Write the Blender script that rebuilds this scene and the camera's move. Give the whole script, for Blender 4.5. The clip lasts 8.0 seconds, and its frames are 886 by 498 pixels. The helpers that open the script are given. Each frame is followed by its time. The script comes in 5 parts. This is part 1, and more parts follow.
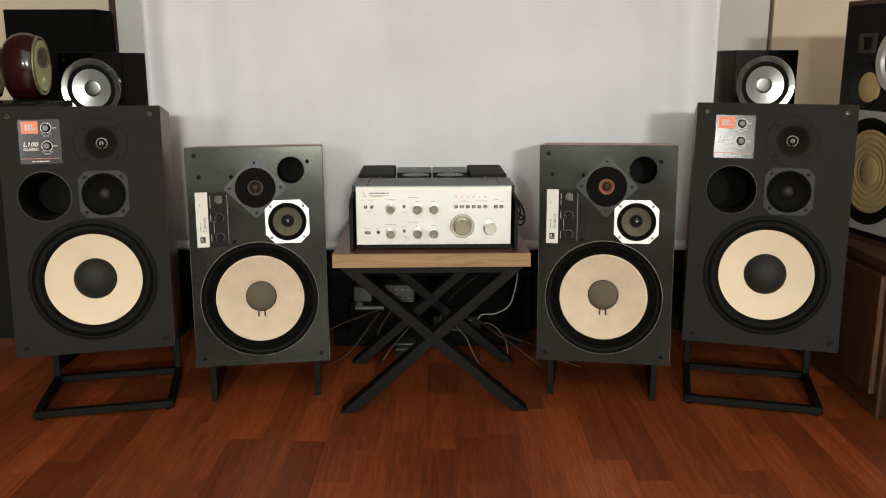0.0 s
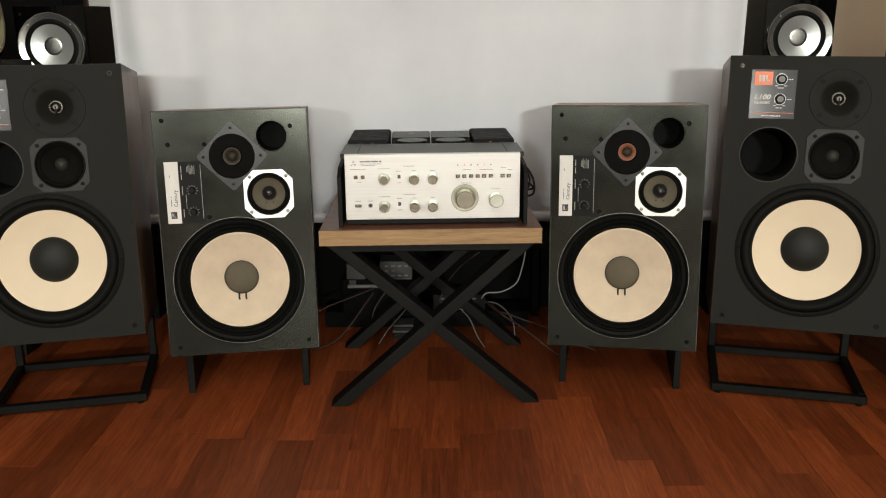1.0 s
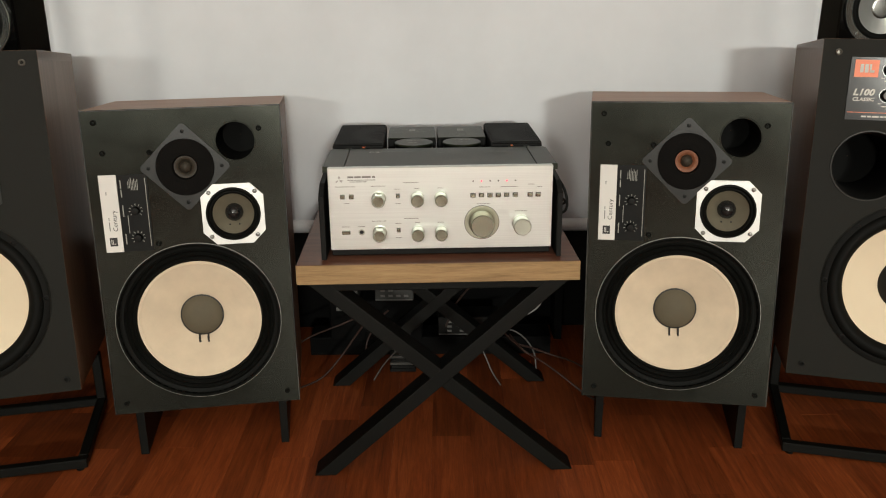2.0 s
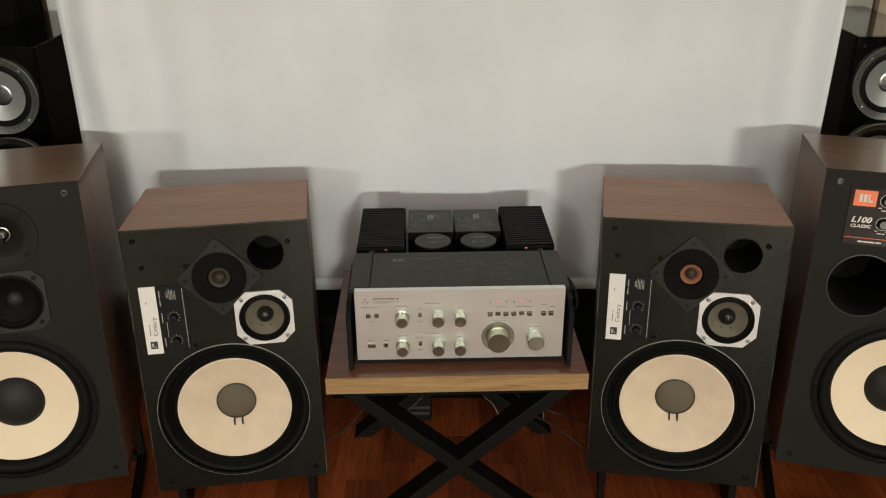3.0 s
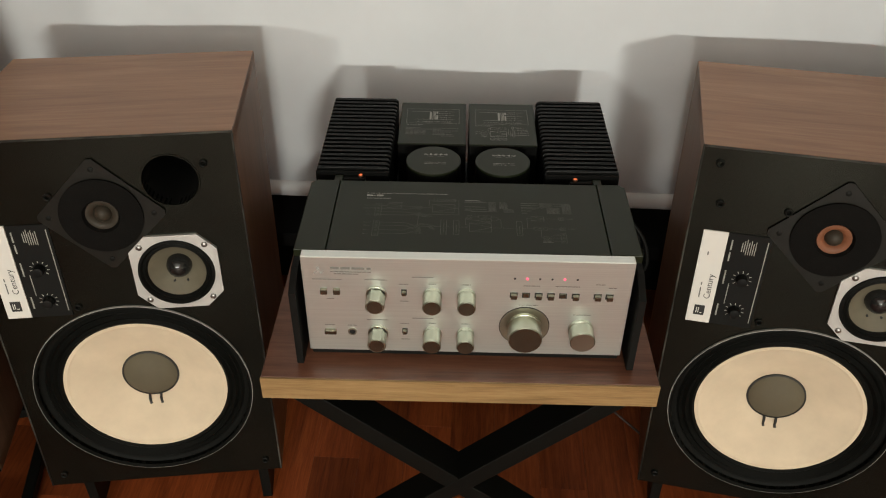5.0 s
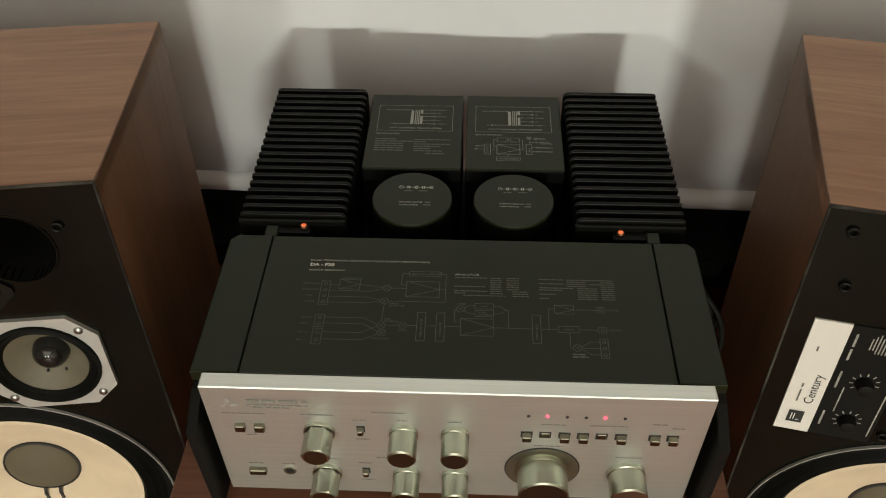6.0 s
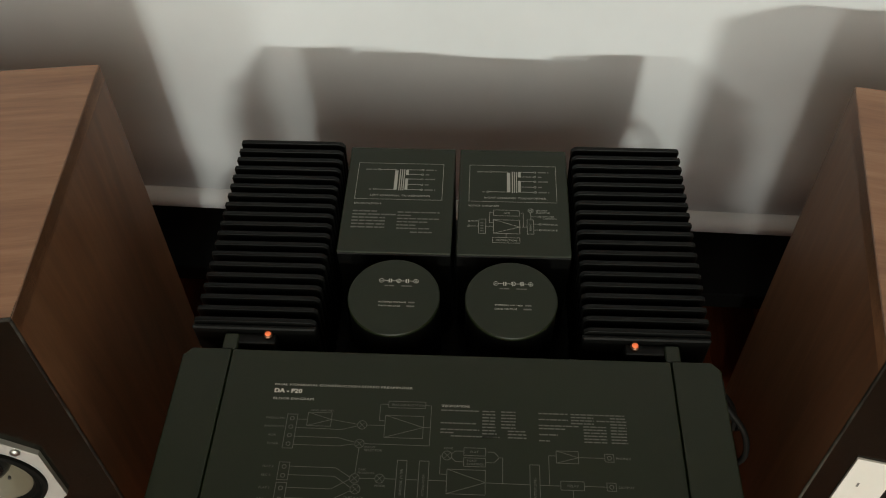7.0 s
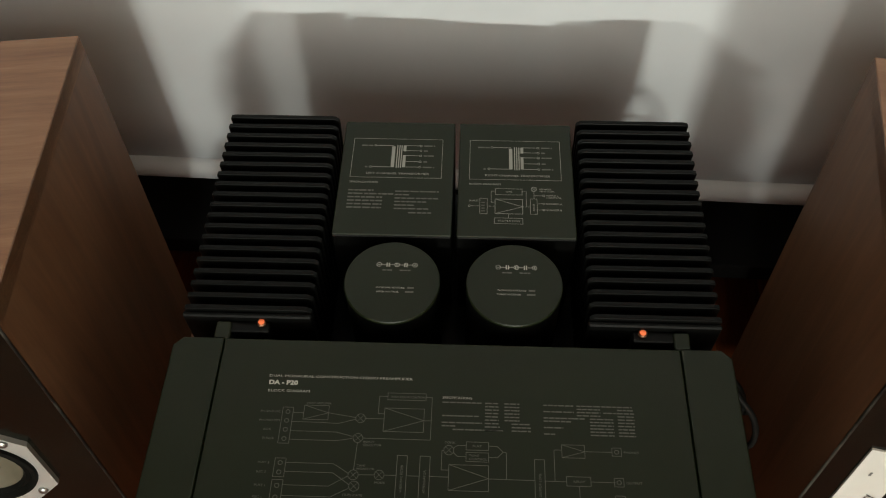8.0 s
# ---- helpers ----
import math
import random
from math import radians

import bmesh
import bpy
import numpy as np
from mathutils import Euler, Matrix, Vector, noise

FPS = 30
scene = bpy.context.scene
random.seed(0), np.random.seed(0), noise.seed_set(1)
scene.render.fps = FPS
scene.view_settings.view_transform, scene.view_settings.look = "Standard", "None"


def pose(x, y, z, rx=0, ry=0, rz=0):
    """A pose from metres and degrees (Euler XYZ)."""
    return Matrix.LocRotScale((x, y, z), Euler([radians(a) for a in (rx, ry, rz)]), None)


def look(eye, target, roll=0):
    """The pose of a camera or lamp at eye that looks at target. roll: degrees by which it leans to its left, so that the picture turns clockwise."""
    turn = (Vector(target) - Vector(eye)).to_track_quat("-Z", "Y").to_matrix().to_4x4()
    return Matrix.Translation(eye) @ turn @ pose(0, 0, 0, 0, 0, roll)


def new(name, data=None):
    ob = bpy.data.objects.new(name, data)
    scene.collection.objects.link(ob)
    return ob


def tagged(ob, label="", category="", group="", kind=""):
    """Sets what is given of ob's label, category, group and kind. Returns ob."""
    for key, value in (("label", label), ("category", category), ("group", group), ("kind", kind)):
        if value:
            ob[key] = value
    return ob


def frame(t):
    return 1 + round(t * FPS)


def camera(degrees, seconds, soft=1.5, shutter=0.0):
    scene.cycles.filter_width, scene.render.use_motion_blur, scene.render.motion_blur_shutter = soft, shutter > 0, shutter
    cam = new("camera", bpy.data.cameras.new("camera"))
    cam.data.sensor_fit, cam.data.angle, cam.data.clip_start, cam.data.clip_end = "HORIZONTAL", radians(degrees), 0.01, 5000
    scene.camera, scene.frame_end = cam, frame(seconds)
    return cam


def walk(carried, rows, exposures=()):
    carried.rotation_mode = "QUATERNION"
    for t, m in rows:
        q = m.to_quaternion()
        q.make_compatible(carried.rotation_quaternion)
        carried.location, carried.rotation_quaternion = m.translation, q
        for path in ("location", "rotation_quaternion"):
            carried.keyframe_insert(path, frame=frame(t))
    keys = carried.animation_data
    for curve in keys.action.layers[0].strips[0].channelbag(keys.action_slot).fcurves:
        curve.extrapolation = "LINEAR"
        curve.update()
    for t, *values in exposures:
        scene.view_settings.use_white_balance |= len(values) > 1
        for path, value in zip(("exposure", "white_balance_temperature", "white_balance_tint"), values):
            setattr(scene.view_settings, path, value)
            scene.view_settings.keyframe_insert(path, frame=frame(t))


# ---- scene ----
cam = camera(55.02, 8.0, soft=1.1)
PATH = [
    (0, 0.033, 0.039, 0.941, 77.30, 0.09, 0.38),
    (0.5, 0.032, 0.132, 0.945, 75.83, 0.32, 0.34),
    (1, 0.032, 0.284, 0.914, 74.81, 0.50, 0.33),
    (1.2, 0.023, 0.355, 0.895, 74.53, 0.54, 0.23),
    (2.3, -0.004, 0.809, 1.043, 69.79, 0.49, 0.04),
    (2.5, -0.012, 0.816, 1.159, 68.32, 0.46, 0.06),
    (3, -0.027, 0.784, 1.368, 65.01, 0.32, 0.29),
    (3.5, -0.042, 0.804, 1.387, 62.18, -0.36, 0.61),
    (4, -0.003, 0.984, 1.366, 59.15, -0.72, 1.58),
    (4.2, 0.013, 1.070, 1.359, 57.71, -0.74, 2.04),
    (5.3, -0.005, 1.539, 1.192, 50.84, -0.37, 3.21),
    (5.5, -0.009, 1.624, 1.173, 49.20, -0.24, 3.17),
    (6, 0.017, 1.827, 1.156, 45.34, 0.53, 4.06),
    (6.5, 0.036, 1.969, 1.178, 41.63, 0.91, 4.53),
    (7, 0.018, 2.037, 1.194, 38.30, 0.79, 4.30),
    (7.5, 0.017, 2.086, 1.185, 35.60, 0.97, 4.10),
    (8, 0.012, 2.075, 1.186, 35.02, 0.75, 3.92),
]
walk(cam, [(t, pose(x, y, z, rx, ry, rz)) for t, x, y, z, rx, ry, rz in PATH],
     exposures=[(0.0, 0.0, 6500, 10), (1.2, 0.0, 6500, 10), (2.5, -0.13, 6750, 9), (3.5, -0.1, 6650, 9), (4.2, -0.06, 6600, 9), (5.5, 0.0, 6850, 7), (6.0, 0.0, 6900, 5), (6.5, 0.04, 6600, 4), (8.0, 0.1, 6600, 4)])

# ---- light: two lamps far down the room, an added overhead fill, a dim ambient fill ----
world = bpy.data.worlds.new("ambient_fill")
world.use_nodes = True
world.node_tree.nodes["Background"].inputs["Color"].default_value = (1.0, 0.94, 0.84, 1)
world.node_tree.nodes["Background"].inputs["Strength"].default_value = 0.032
scene.world = world


def area_lamp(name, eye, target, wide, high, watts, tint):
    data = bpy.data.lights.new(name, "AREA")
    data.shape, data.size, data.size_y, data.energy, data.color = "RECTANGLE", wide, high, watts, tint
    ob = new(name, data)
    ob.matrix_world = look(eye, target)
    return ob


WARM = (0.962, 0.966, 0.892)
area_lamp("far_lamp_right", (1.0, -6.5, 1.95), (0.0, 2.8, 0.5), 0.6, 0.2, 285, WARM)
area_lamp("far_lamp_left", (-1.4, -6.5, 1.95), (0.0, 2.8, 0.5), 0.6, 0.2, 125, WARM)
# Wide overhead panel added as soft fill; no such fixture is known.
area_lamp("ceiling_lamp", (0.0, -2.0, 2.66), (0.0, -2.0, 0.0), 3.1, 4.4, 84, WARM)


# ---- materials ----
def principled(name):
    m = bpy.data.materials.new(name)
    m.use_nodes = True
    return m, m.node_tree, m.node_tree.nodes["Principled BSDF"]


def node(tree, kind, **inputs):
    n = tree.nodes.new(kind)
    for key, value in inputs.items():
        n.inputs[key.replace("_", " ")].default_value = value
    return n


def paint(name, colour, rough=0.5, metal=0.0, vary=0.12, scale=6.0, grain=220.0, bump=0.04, coat=0.0, spec=0.5, tint=None):
    """A plain surface with blotches at one scale and fine grain at another."""
    m, t, p = principled(name)
    co = t.nodes.new("ShaderNodeTexCoord")
    big = node(t, "ShaderNodeTexNoise", Scale=scale, Detail=5.0, Roughness=0.6)
    fine = node(t, "ShaderNodeTexNoise", Scale=grain, Detail=2.0)
    t.links.new(co.outputs["Object"], big.inputs["Vector"])
    t.links.new(co.outputs["Object"], fine.inputs["Vector"])
    ramp = t.nodes.new("ShaderNodeValToRGB")
    dark = tuple(c * (1 - vary) for c in colour)
    light = tuple(min(1, c * (1 + vary)) for c in colour)
    ramp.color_ramp.elements[0].position, ramp.color_ramp.elements[0].color = 0.3, (*dark, 1)
    ramp.color_ramp.elements[1].position, ramp.color_ramp.elements[1].color = 0.7, (*light, 1)
    t.links.new(big.outputs["Fac"], ramp.inputs["Fac"])
    t.links.new(ramp.outputs["Color"], p.inputs["Base Color"])
    rr = node(t, "ShaderNodeMapRange", To_Min=max(0.02, rough * (1 - vary)), To_Max=min(1, rough * (1 + vary)))
    t.links.new(big.outputs["Fac"], rr.inputs["Value"])
    t.links.new(rr.outputs["Result"], p.inputs["Roughness"])
    p.inputs["Metallic"].default_value = metal
    p.inputs["Coat Weight"].default_value = coat
    p.inputs["Specular IOR Level"].default_value = spec
    if tint:
        p.inputs["Specular Tint"].default_value = (*tint, 1)
    if bump:
        b = node(t, "ShaderNodeBump", Strength=bump, Distance=0.002)
        t.links.new(fine.outputs["Fac"], b.inputs["Height"])
        t.links.new(b.outputs["Normal"], p.inputs["Normal"])
    return m


def wood(name, dark, mid, light, along="x", rough=0.4, fine=1.0, each=0.0, coat=0.0, spec=0.5, stretch=14.0):
    """Grain drawn out along one axis; each: how much one piece differs from the next."""
    m, t, p = principled(name)
    co = t.nodes.new("ShaderNodeTexCoord")
    mp = t.nodes.new("ShaderNodeMapping")
    mp.inputs["Scale"].default_value = [1.0 if a == along else stretch for a in "xyz"]
    t.links.new(co.outputs["Object"], mp.inputs["Vector"])
    source = mp.outputs["Vector"]
    if each:
        info = t.nodes.new("ShaderNodeObjectInfo")
        shift = node(t, "ShaderNodeVectorMath")
        shift.operation = "ADD"
        wide = node(t, "ShaderNodeMath")
        wide.operation = "MULTIPLY"
        wide.inputs[1].default_value = 37.0
        t.links.new(info.outputs["Random"], wide.inputs[0])
        t.links.new(source, shift.inputs[0])
        t.links.new(wide.outputs["Value"], shift.inputs[1])
        source = shift.outputs["Vector"]
    slow = node(t, "ShaderNodeTexNoise", Scale=3.0 * fine, Detail=6.0, Roughness=0.62, Distortion=0.9)
    quick = node(t, "ShaderNodeTexNoise", Scale=16.0 * fine, Detail=4.0, Roughness=0.7)
    for n in (slow, quick):
        t.links.new(source, n.inputs["Vector"])
    mix = node(t, "ShaderNodeMix")
    mix.data_type = "FLOAT"
    mix.inputs["Factor"].default_value = 0.38
    t.links.new(slow.outputs["Fac"], mix.inputs[2])
    t.links.new(quick.outputs["Fac"], mix.inputs[3])
    ramp = t.nodes.new("ShaderNodeValToRGB")
    e = ramp.color_ramp.elements
    e[0].position, e[0].color = 0.34, (*dark, 1)
    e[1].position, e[1].color = 0.66, (*light, 1)
    c = e.new(0.5)
    c.color = (*mid, 1)
    t.links.new(mix.outputs[0], ramp.inputs["Fac"])
    colour = ramp.outputs["Color"]
    if each:
        hue = t.nodes.new("ShaderNodeHueSaturation")
        val = node(t, "ShaderNodeMapRange", To_Min=1 - each, To_Max=1 + each)
        t.links.new(info.outputs["Random"], val.inputs["Value"])
        t.links.new(val.outputs["Result"], hue.inputs["Value"])
        t.links.new(colour, hue.inputs["Color"])
        colour = hue.outputs["Color"]
    t.links.new(colour, p.inputs["Base Color"])
    rr = node(t, "ShaderNodeMapRange", To_Min=rough * 0.8, To_Max=rough * 1.25)
    t.links.new(quick.outputs["Fac"], rr.inputs["Value"])
    t.links.new(rr.outputs["Result"], p.inputs["Roughness"])
    p.inputs["Coat Weight"].default_value = coat
    p.inputs["Coat Roughness"].default_value = 0.2
    p.inputs["Specular IOR Level"].default_value = spec
    b = node(t, "ShaderNodeBump", Strength=0.08, Distance=0.001)
    t.links.new(quick.outputs["Fac"], b.inputs["Height"])
    t.links.new(b.outputs["Normal"], p.inputs["Normal"])
    return m


def brushed(name, colour, rough, along="x", turn=0.0):
    """Metal with fine drawn lines along one axis."""
    m, t, p = principled(name)
    co = t.nodes.new("ShaderNodeTexCoord")
    mp = t.nodes.new("ShaderNodeMapping")
    mp.inputs["Scale"].default_value = [4.0 if a == along else 900.0 for a in "xyz"]
    t.links.new(co.outputs["Object"], mp.inputs["Vector"])
    n = node(t, "ShaderNodeTexNoise", Scale=1.0, Detail=3.0)
    t.links.new(mp.outputs["Vector"], n.inputs["Vector"])
    ramp = t.nodes.new("ShaderNodeValToRGB")
    ramp.color_ramp.elements[0].color = (*[c * 0.86 for c in colour], 1)
    ramp.color_ramp.elements[1].color = (*[min(1, c * 1.1) for c in colour], 1)
    t.links.new(n.outputs["Fac"], ramp.inputs["Fac"])
    t.links.new(ramp.outputs["Color"], p.inputs["Base Color"])
    rr = node(t, "ShaderNodeMapRange", To_Min=rough * 0.85, To_Max=rough * 1.2)
    t.links.new(n.outputs["Fac"], rr.inputs["Value"])
    t.links.new(rr.outputs["Result"], p.inputs["Roughness"])
    p.inputs["Metallic"].default_value = 0.8
    p.inputs["Anisotropic"].default_value = 0.6
    p.inputs["Anisotropic Rotation"].default_value = turn
    b = node(t, "ShaderNodeBump", Strength=0.03, Distance=0.0005)
    t.links.new(n.outputs["Fac"], b.inputs["Height"])
    t.links.new(b.outputs["Normal"], p.inputs["Normal"])
    return m


def worn(name, colour, bare):
    """Black paint rubbed through in patches to a pale ground."""
    m, t, p = principled(name)
    co = t.nodes.new("ShaderNodeTexCoord")
    patch = node(t, "ShaderNodeTexNoise", Scale=9.0, Detail=8.0, Roughness=0.72)
    t.links.new(co.outputs["Object"], patch.inputs["Vector"])
    ramp = t.nodes.new("ShaderNodeValToRGB")
    e = ramp.color_ramp.elements
    e[0].position, e[0].color = 0.46, (*colour, 1)
    e[1].position, e[1].color = 0.62, (*bare, 1)
    t.links.new(patch.outputs["Fac"], ramp.inputs["Fac"])
    t.links.new(ramp.outputs["Color"], p.inputs["Base Color"])
    p.inputs["Roughness"].default_value = 0.4
    p.inputs["Specular IOR Level"].default_value = 0.35
    return m


def glow(name, colour, strength):
    m, t, p = principled(name)
    p.inputs["Base Color"].default_value = (*colour, 1)
    p.inputs["Emission Color"].default_value = (*colour, 1)
    p.inputs["Emission Strength"].default_value = strength
    return m


M_SCREEN = paint("screen_fabric", (0.705, 0.728, 0.762), 0.8, vary=0.08, scale=2.2, grain=900, bump=0.03)
M_WALL = paint("grey_wall_paint", (0.6, 0.595, 0.56), 0.8, vary=0.04, scale=3.0, grain=160, bump=0.1)
M_BEIGE = paint("beige_wall_paint", (0.65, 0.545, 0.41), 0.75, vary=0.04, scale=3.0, grain=160, bump=0.1)
# Unseen walls: dark tone cuts fill and reflections, pale tone bounces fill.
M_ROOM = paint("dark_unseen_wall", (0.185, 0.17, 0.14), 0.75, vary=0.05, scale=3.0, grain=160, bump=0.1)
M_SIDE = paint("pale_bounce_wall", (0.68, 0.68, 0.6), 0.75, vary=0.05, scale=3.0, grain=160, bump=0.1)
M_CEIL = paint("white_ceiling_paint", (0.79, 0.795, 0.76), 0.8, vary=0.03, scale=2.0, bump=0.05)
M_FLOOR = wood("red_hardwood", (0.115, 0.0225, 0.0066), (0.208, 0.046, 0.012), (0.305, 0.078, 0.0215), "y", 0.42, 1.8, 0.34, spec=0.26, stretch=17.0)
M_GAP = paint("floor_joint", (0.05, 0.016, 0.007), 0.7)
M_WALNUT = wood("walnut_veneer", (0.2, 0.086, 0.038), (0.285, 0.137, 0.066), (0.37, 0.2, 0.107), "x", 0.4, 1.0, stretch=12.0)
# Same walnut with upright grain, darkened because the sides stand in shade.
M_WALNUT_SHADED = wood("walnut_upright_shaded", (0.085, 0.034, 0.014), (0.14, 0.062, 0.028), (0.2, 0.098, 0.05), "z", 0.42, 0.9, stretch=10.0)
# Cabinet veneer lightened: the glare on the top is put into its colour.
M_SMOKED_LIT = wood("smoked_walnut_lit", (0.15, 0.09, 0.057), (0.195, 0.12, 0.077), (0.24, 0.153, 0.1), "x", 0.3, 0.9, stretch=7.0, coat=0.25)
# Same walnut for the upright sides, without the lightening for glare.
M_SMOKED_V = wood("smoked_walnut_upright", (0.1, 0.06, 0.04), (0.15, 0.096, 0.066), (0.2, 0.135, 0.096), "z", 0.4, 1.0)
M_TABLE = wood("dark_table_wood", (0.08, 0.03, 0.018), (0.14, 0.057, 0.034), (0.2, 0.09, 0.055), "x", 0.33, 1.2)
M_OAK = wood("oak_edge_band", (0.2, 0.115, 0.045), (0.31, 0.19, 0.08), (0.4, 0.255, 0.115), "x", 0.5, 2.0)
M_CAB = wood("brown_cabinet_wood", (0.03, 0.011, 0.005), (0.065, 0.027, 0.012), (0.1, 0.045, 0.02), "z", 0.45, 1.0)
M_BAFFLE = paint("satin_black_baffle", (0.0034, 0.0037, 0.0027), 0.2, vary=0.5, scale=6.5, grain=11, bump=0.17, spec=0.28, tint=(0.96, 1.0, 0.85))
M_ENAMEL = paint("dark_grey_enamel", (0.0072, 0.0076, 0.006), 0.3, vary=0.25, scale=40, bump=0.03, spec=0.3)
M_BAFFLE2 = paint("charcoal_matt_baffle", (0.011, 0.0108, 0.0084), 0.6, vary=0.1, scale=7, grain=500, bump=0.03, spec=0.14)
M_BLACK = paint("matt_black", (0.0055, 0.0056, 0.005), 0.6, vary=0.2, spec=0.18)
M_RUBBER = paint("rubber_surround", (0.0045, 0.0047, 0.004), 0.62, vary=0.2, scale=30, spec=0.1)
M_HOLE = paint("dark_port_felt", (0.006, 0.006, 0.0055), 0.8, vary=0.2, spec=0.15)
M_LACQUER = paint("black_mirror_lacquer", (0.0025, 0.0025, 0.0025), 0.07, vary=0.06, bump=0.0, spec=0.45)
M_GLOSS = paint("piano_black_lacquer", (0.002, 0.002, 0.002), 0.06, vary=0.05, bump=0.0, spec=0.14)
M_STEEL = paint("black_powder_steel", (0.0048, 0.005, 0.0042), 0.45, vary=0.12, grain=600, bump=0.04, spec=0.13)
M_CONE = paint("old_cream_cone", (0.66, 0.545, 0.4), 0.75, vary=0.09, scale=14, grain=700, bump=0.12)
M_CONE2 = paint("clean_cream_cone", (0.78, 0.66, 0.48), 0.7, vary=0.03, scale=10, grain=700, bump=0.08)
M_CAP = paint("grey_dust_cap", (0.105, 0.088, 0.056), 0.75, vary=0.06, scale=40, grain=900, bump=0.2)
M_CAP2 = paint("black_dust_cap", (0.0095, 0.0105, 0.0085), 0.6, vary=0.1, scale=30, bump=0.05, spec=0.3)
M_FOAM = paint("tweeter_foam_ring", (0.006, 0.0055, 0.005), 0.9, vary=0.2, scale=60, grain=500, bump=0.3, spec=0.08)
M_PLATE = paint("pale_metal_plate", (0.6, 0.6, 0.58), 0.38, metal=0.5, vary=0.05, scale=20)
M_DARKPLATE = paint("dark_driver_plate", (0.025, 0.025, 0.0215), 0.45, vary=0.1, scale=20, spec=0.16)
M_MIDCONE = paint("olive_mid_cone", (0.13, 0.115, 0.08), 0.55, vary=0.12, scale=30)
M_GLOSSDOME = paint("glossy_black_dome", (0.01, 0.01, 0.01), 0.12, vary=0.1, bump=0.0)
M_AMBER = paint("amber_dome_ring", (0.2, 0.078, 0.04), 0.5, vary=0.1, scale=60, spec=0.25)
M_DOMEGREY = paint("brown_grey_dome", (0.036, 0.029, 0.021), 0.5, vary=0.1, scale=60, spec=0.2)
M_WHITE = paint("white_label", (0.72, 0.7, 0.66), 0.5, vary=0.03, bump=0.0)
M_INK = paint("black_print", (0.02, 0.02, 0.02), 0.6, bump=0.0)
M_PRINT = paint("white_print", (0.62, 0.6, 0.55), 0.6, vary=0.05, bump=0.0)
M_FADED = paint("faded_grey_print", (0.115, 0.117, 0.103), 0.6, vary=0.15, bump=0.0)
M_DIMPRINT = paint("worn_white_print", (0.3, 0.3, 0.27), 0.6, vary=0.3, scale=120, bump=0.0)
M_PANELPRINT = paint("grey_panel_print", (0.2, 0.2, 0.185), 0.6, vary=0.1, bump=0.0)
M_SOFTPRINT = paint("soft_grey_print", (0.33, 0.33, 0.3), 0.6, vary=0.15, scale=60, bump=0.0)
M_PALE = paint("pale_print", (0.5, 0.495, 0.45), 0.6, vary=0.1, bump=0.0)
M_ORANGE = paint("orange_badge", (0.8, 0.16, 0.035), 0.4, vary=0.03, bump=0.0)
M_BADGE = paint("gloss_badge_plate", (0.016, 0.014, 0.014), 0.16, vary=0.05, bump=0.0, spec=0.3)
M_SILVER = brushed("brushed_aluminium", (0.82, 0.86, 0.83), 0.38, "x", 0.0)
M_KNOB = paint("turned_aluminium", (0.42, 0.44, 0.37), 0.3, metal=1.0, vary=0.05, scale=40, bump=0.0)
# Knob faces and buttons: the dark room they reflect is put into the colour.
M_KNOBFACE = paint("dim_reflection_metal", (0.2, 0.19, 0.145), 0.26, metal=1.0, vary=0.06, scale=60, bump=0.0)
M_DISH = paint("satin_turned_dish", (0.34, 0.335, 0.26), 0.36, metal=0.95, vary=0.04, scale=50, bump=0.0)
M_CHROME = paint("chrome_ring", (0.72, 0.75, 0.72), 0.18, metal=0.92, vary=0.04, bump=0.0)
M_ALUCONE = paint("spun_aluminium_cone", (0.62, 0.65, 0.64), 0.36, metal=0.78, vary=0.05, scale=20, bump=0.0)
M_DARKCAP = paint("smoked_metal_cap", (0.42, 0.43, 0.42), 0.27, metal=1.0, vary=0.05, scale=20, bump=0.0)
M_AMP = paint("dark_olive_enamel", (0.0095, 0.0136, 0.005), 0.36, vary=0.08, scale=9, grain=700, bump=0.02, spec=0.27)
M_FIN = paint("black_fin_and_shaded_side", (0.0028, 0.0028, 0.0026), 0.42, vary=0.15, scale=12, spec=0.14)
M_SCREW = paint("dull_steel_screw", (0.3, 0.3, 0.29), 0.35, metal=1.0, vary=0.1)
M_RED = paint("wine_red_lacquer", (0.019, 0.0023, 0.0021), 0.16, vary=0.12, bump=0.0, coat=0.2, spec=0.3)
M_LIME = paint("yellow_green_panel", (0.33, 0.33, 0.17), 0.4, vary=0.04)
M_GOLDCONE = paint("golden_paper_cone", (0.36, 0.26, 0.11), 0.7, vary=0.12, scale=25)
M_BASKET = paint("grey_cast_basket", (0.42, 0.42, 0.4), 0.45, metal=0.3, vary=0.05)
M_DEEP_BLACK = paint("deep_black", (0.004, 0.004, 0.004), 0.9, vary=0.2, scale=30, spec=0.08)
M_CABLE = paint("white_cable", (0.27, 0.26, 0.245), 0.5, bump=0.0)
# White cable again, greyed for the shade under the table.
M_CABLE_SHADED = paint("shaded_white_cable", (0.11, 0.105, 0.1), 0.6, bump=0.0)
M_CABLE_B = paint("brown_cable", (0.032, 0.015, 0.011), 0.5, bump=0.0, spec=0.3)
M_DEVICE = paint("grey_device_plastic", (0.15, 0.15, 0.14), 0.5, vary=0.06)
M_GEAR = paint("dark_grey_device", (0.033, 0.033, 0.03), 0.5, vary=0.08)
M_COPPER = paint("copper_trim", (0.2, 0.1, 0.06), 0.3, metal=0.8, vary=0.08, bump=0.0)
M_DULL = paint("dull_turned_metal", (0.13, 0.125, 0.11), 0.3, metal=1.0, vary=0.06, scale=40, bump=0.0)
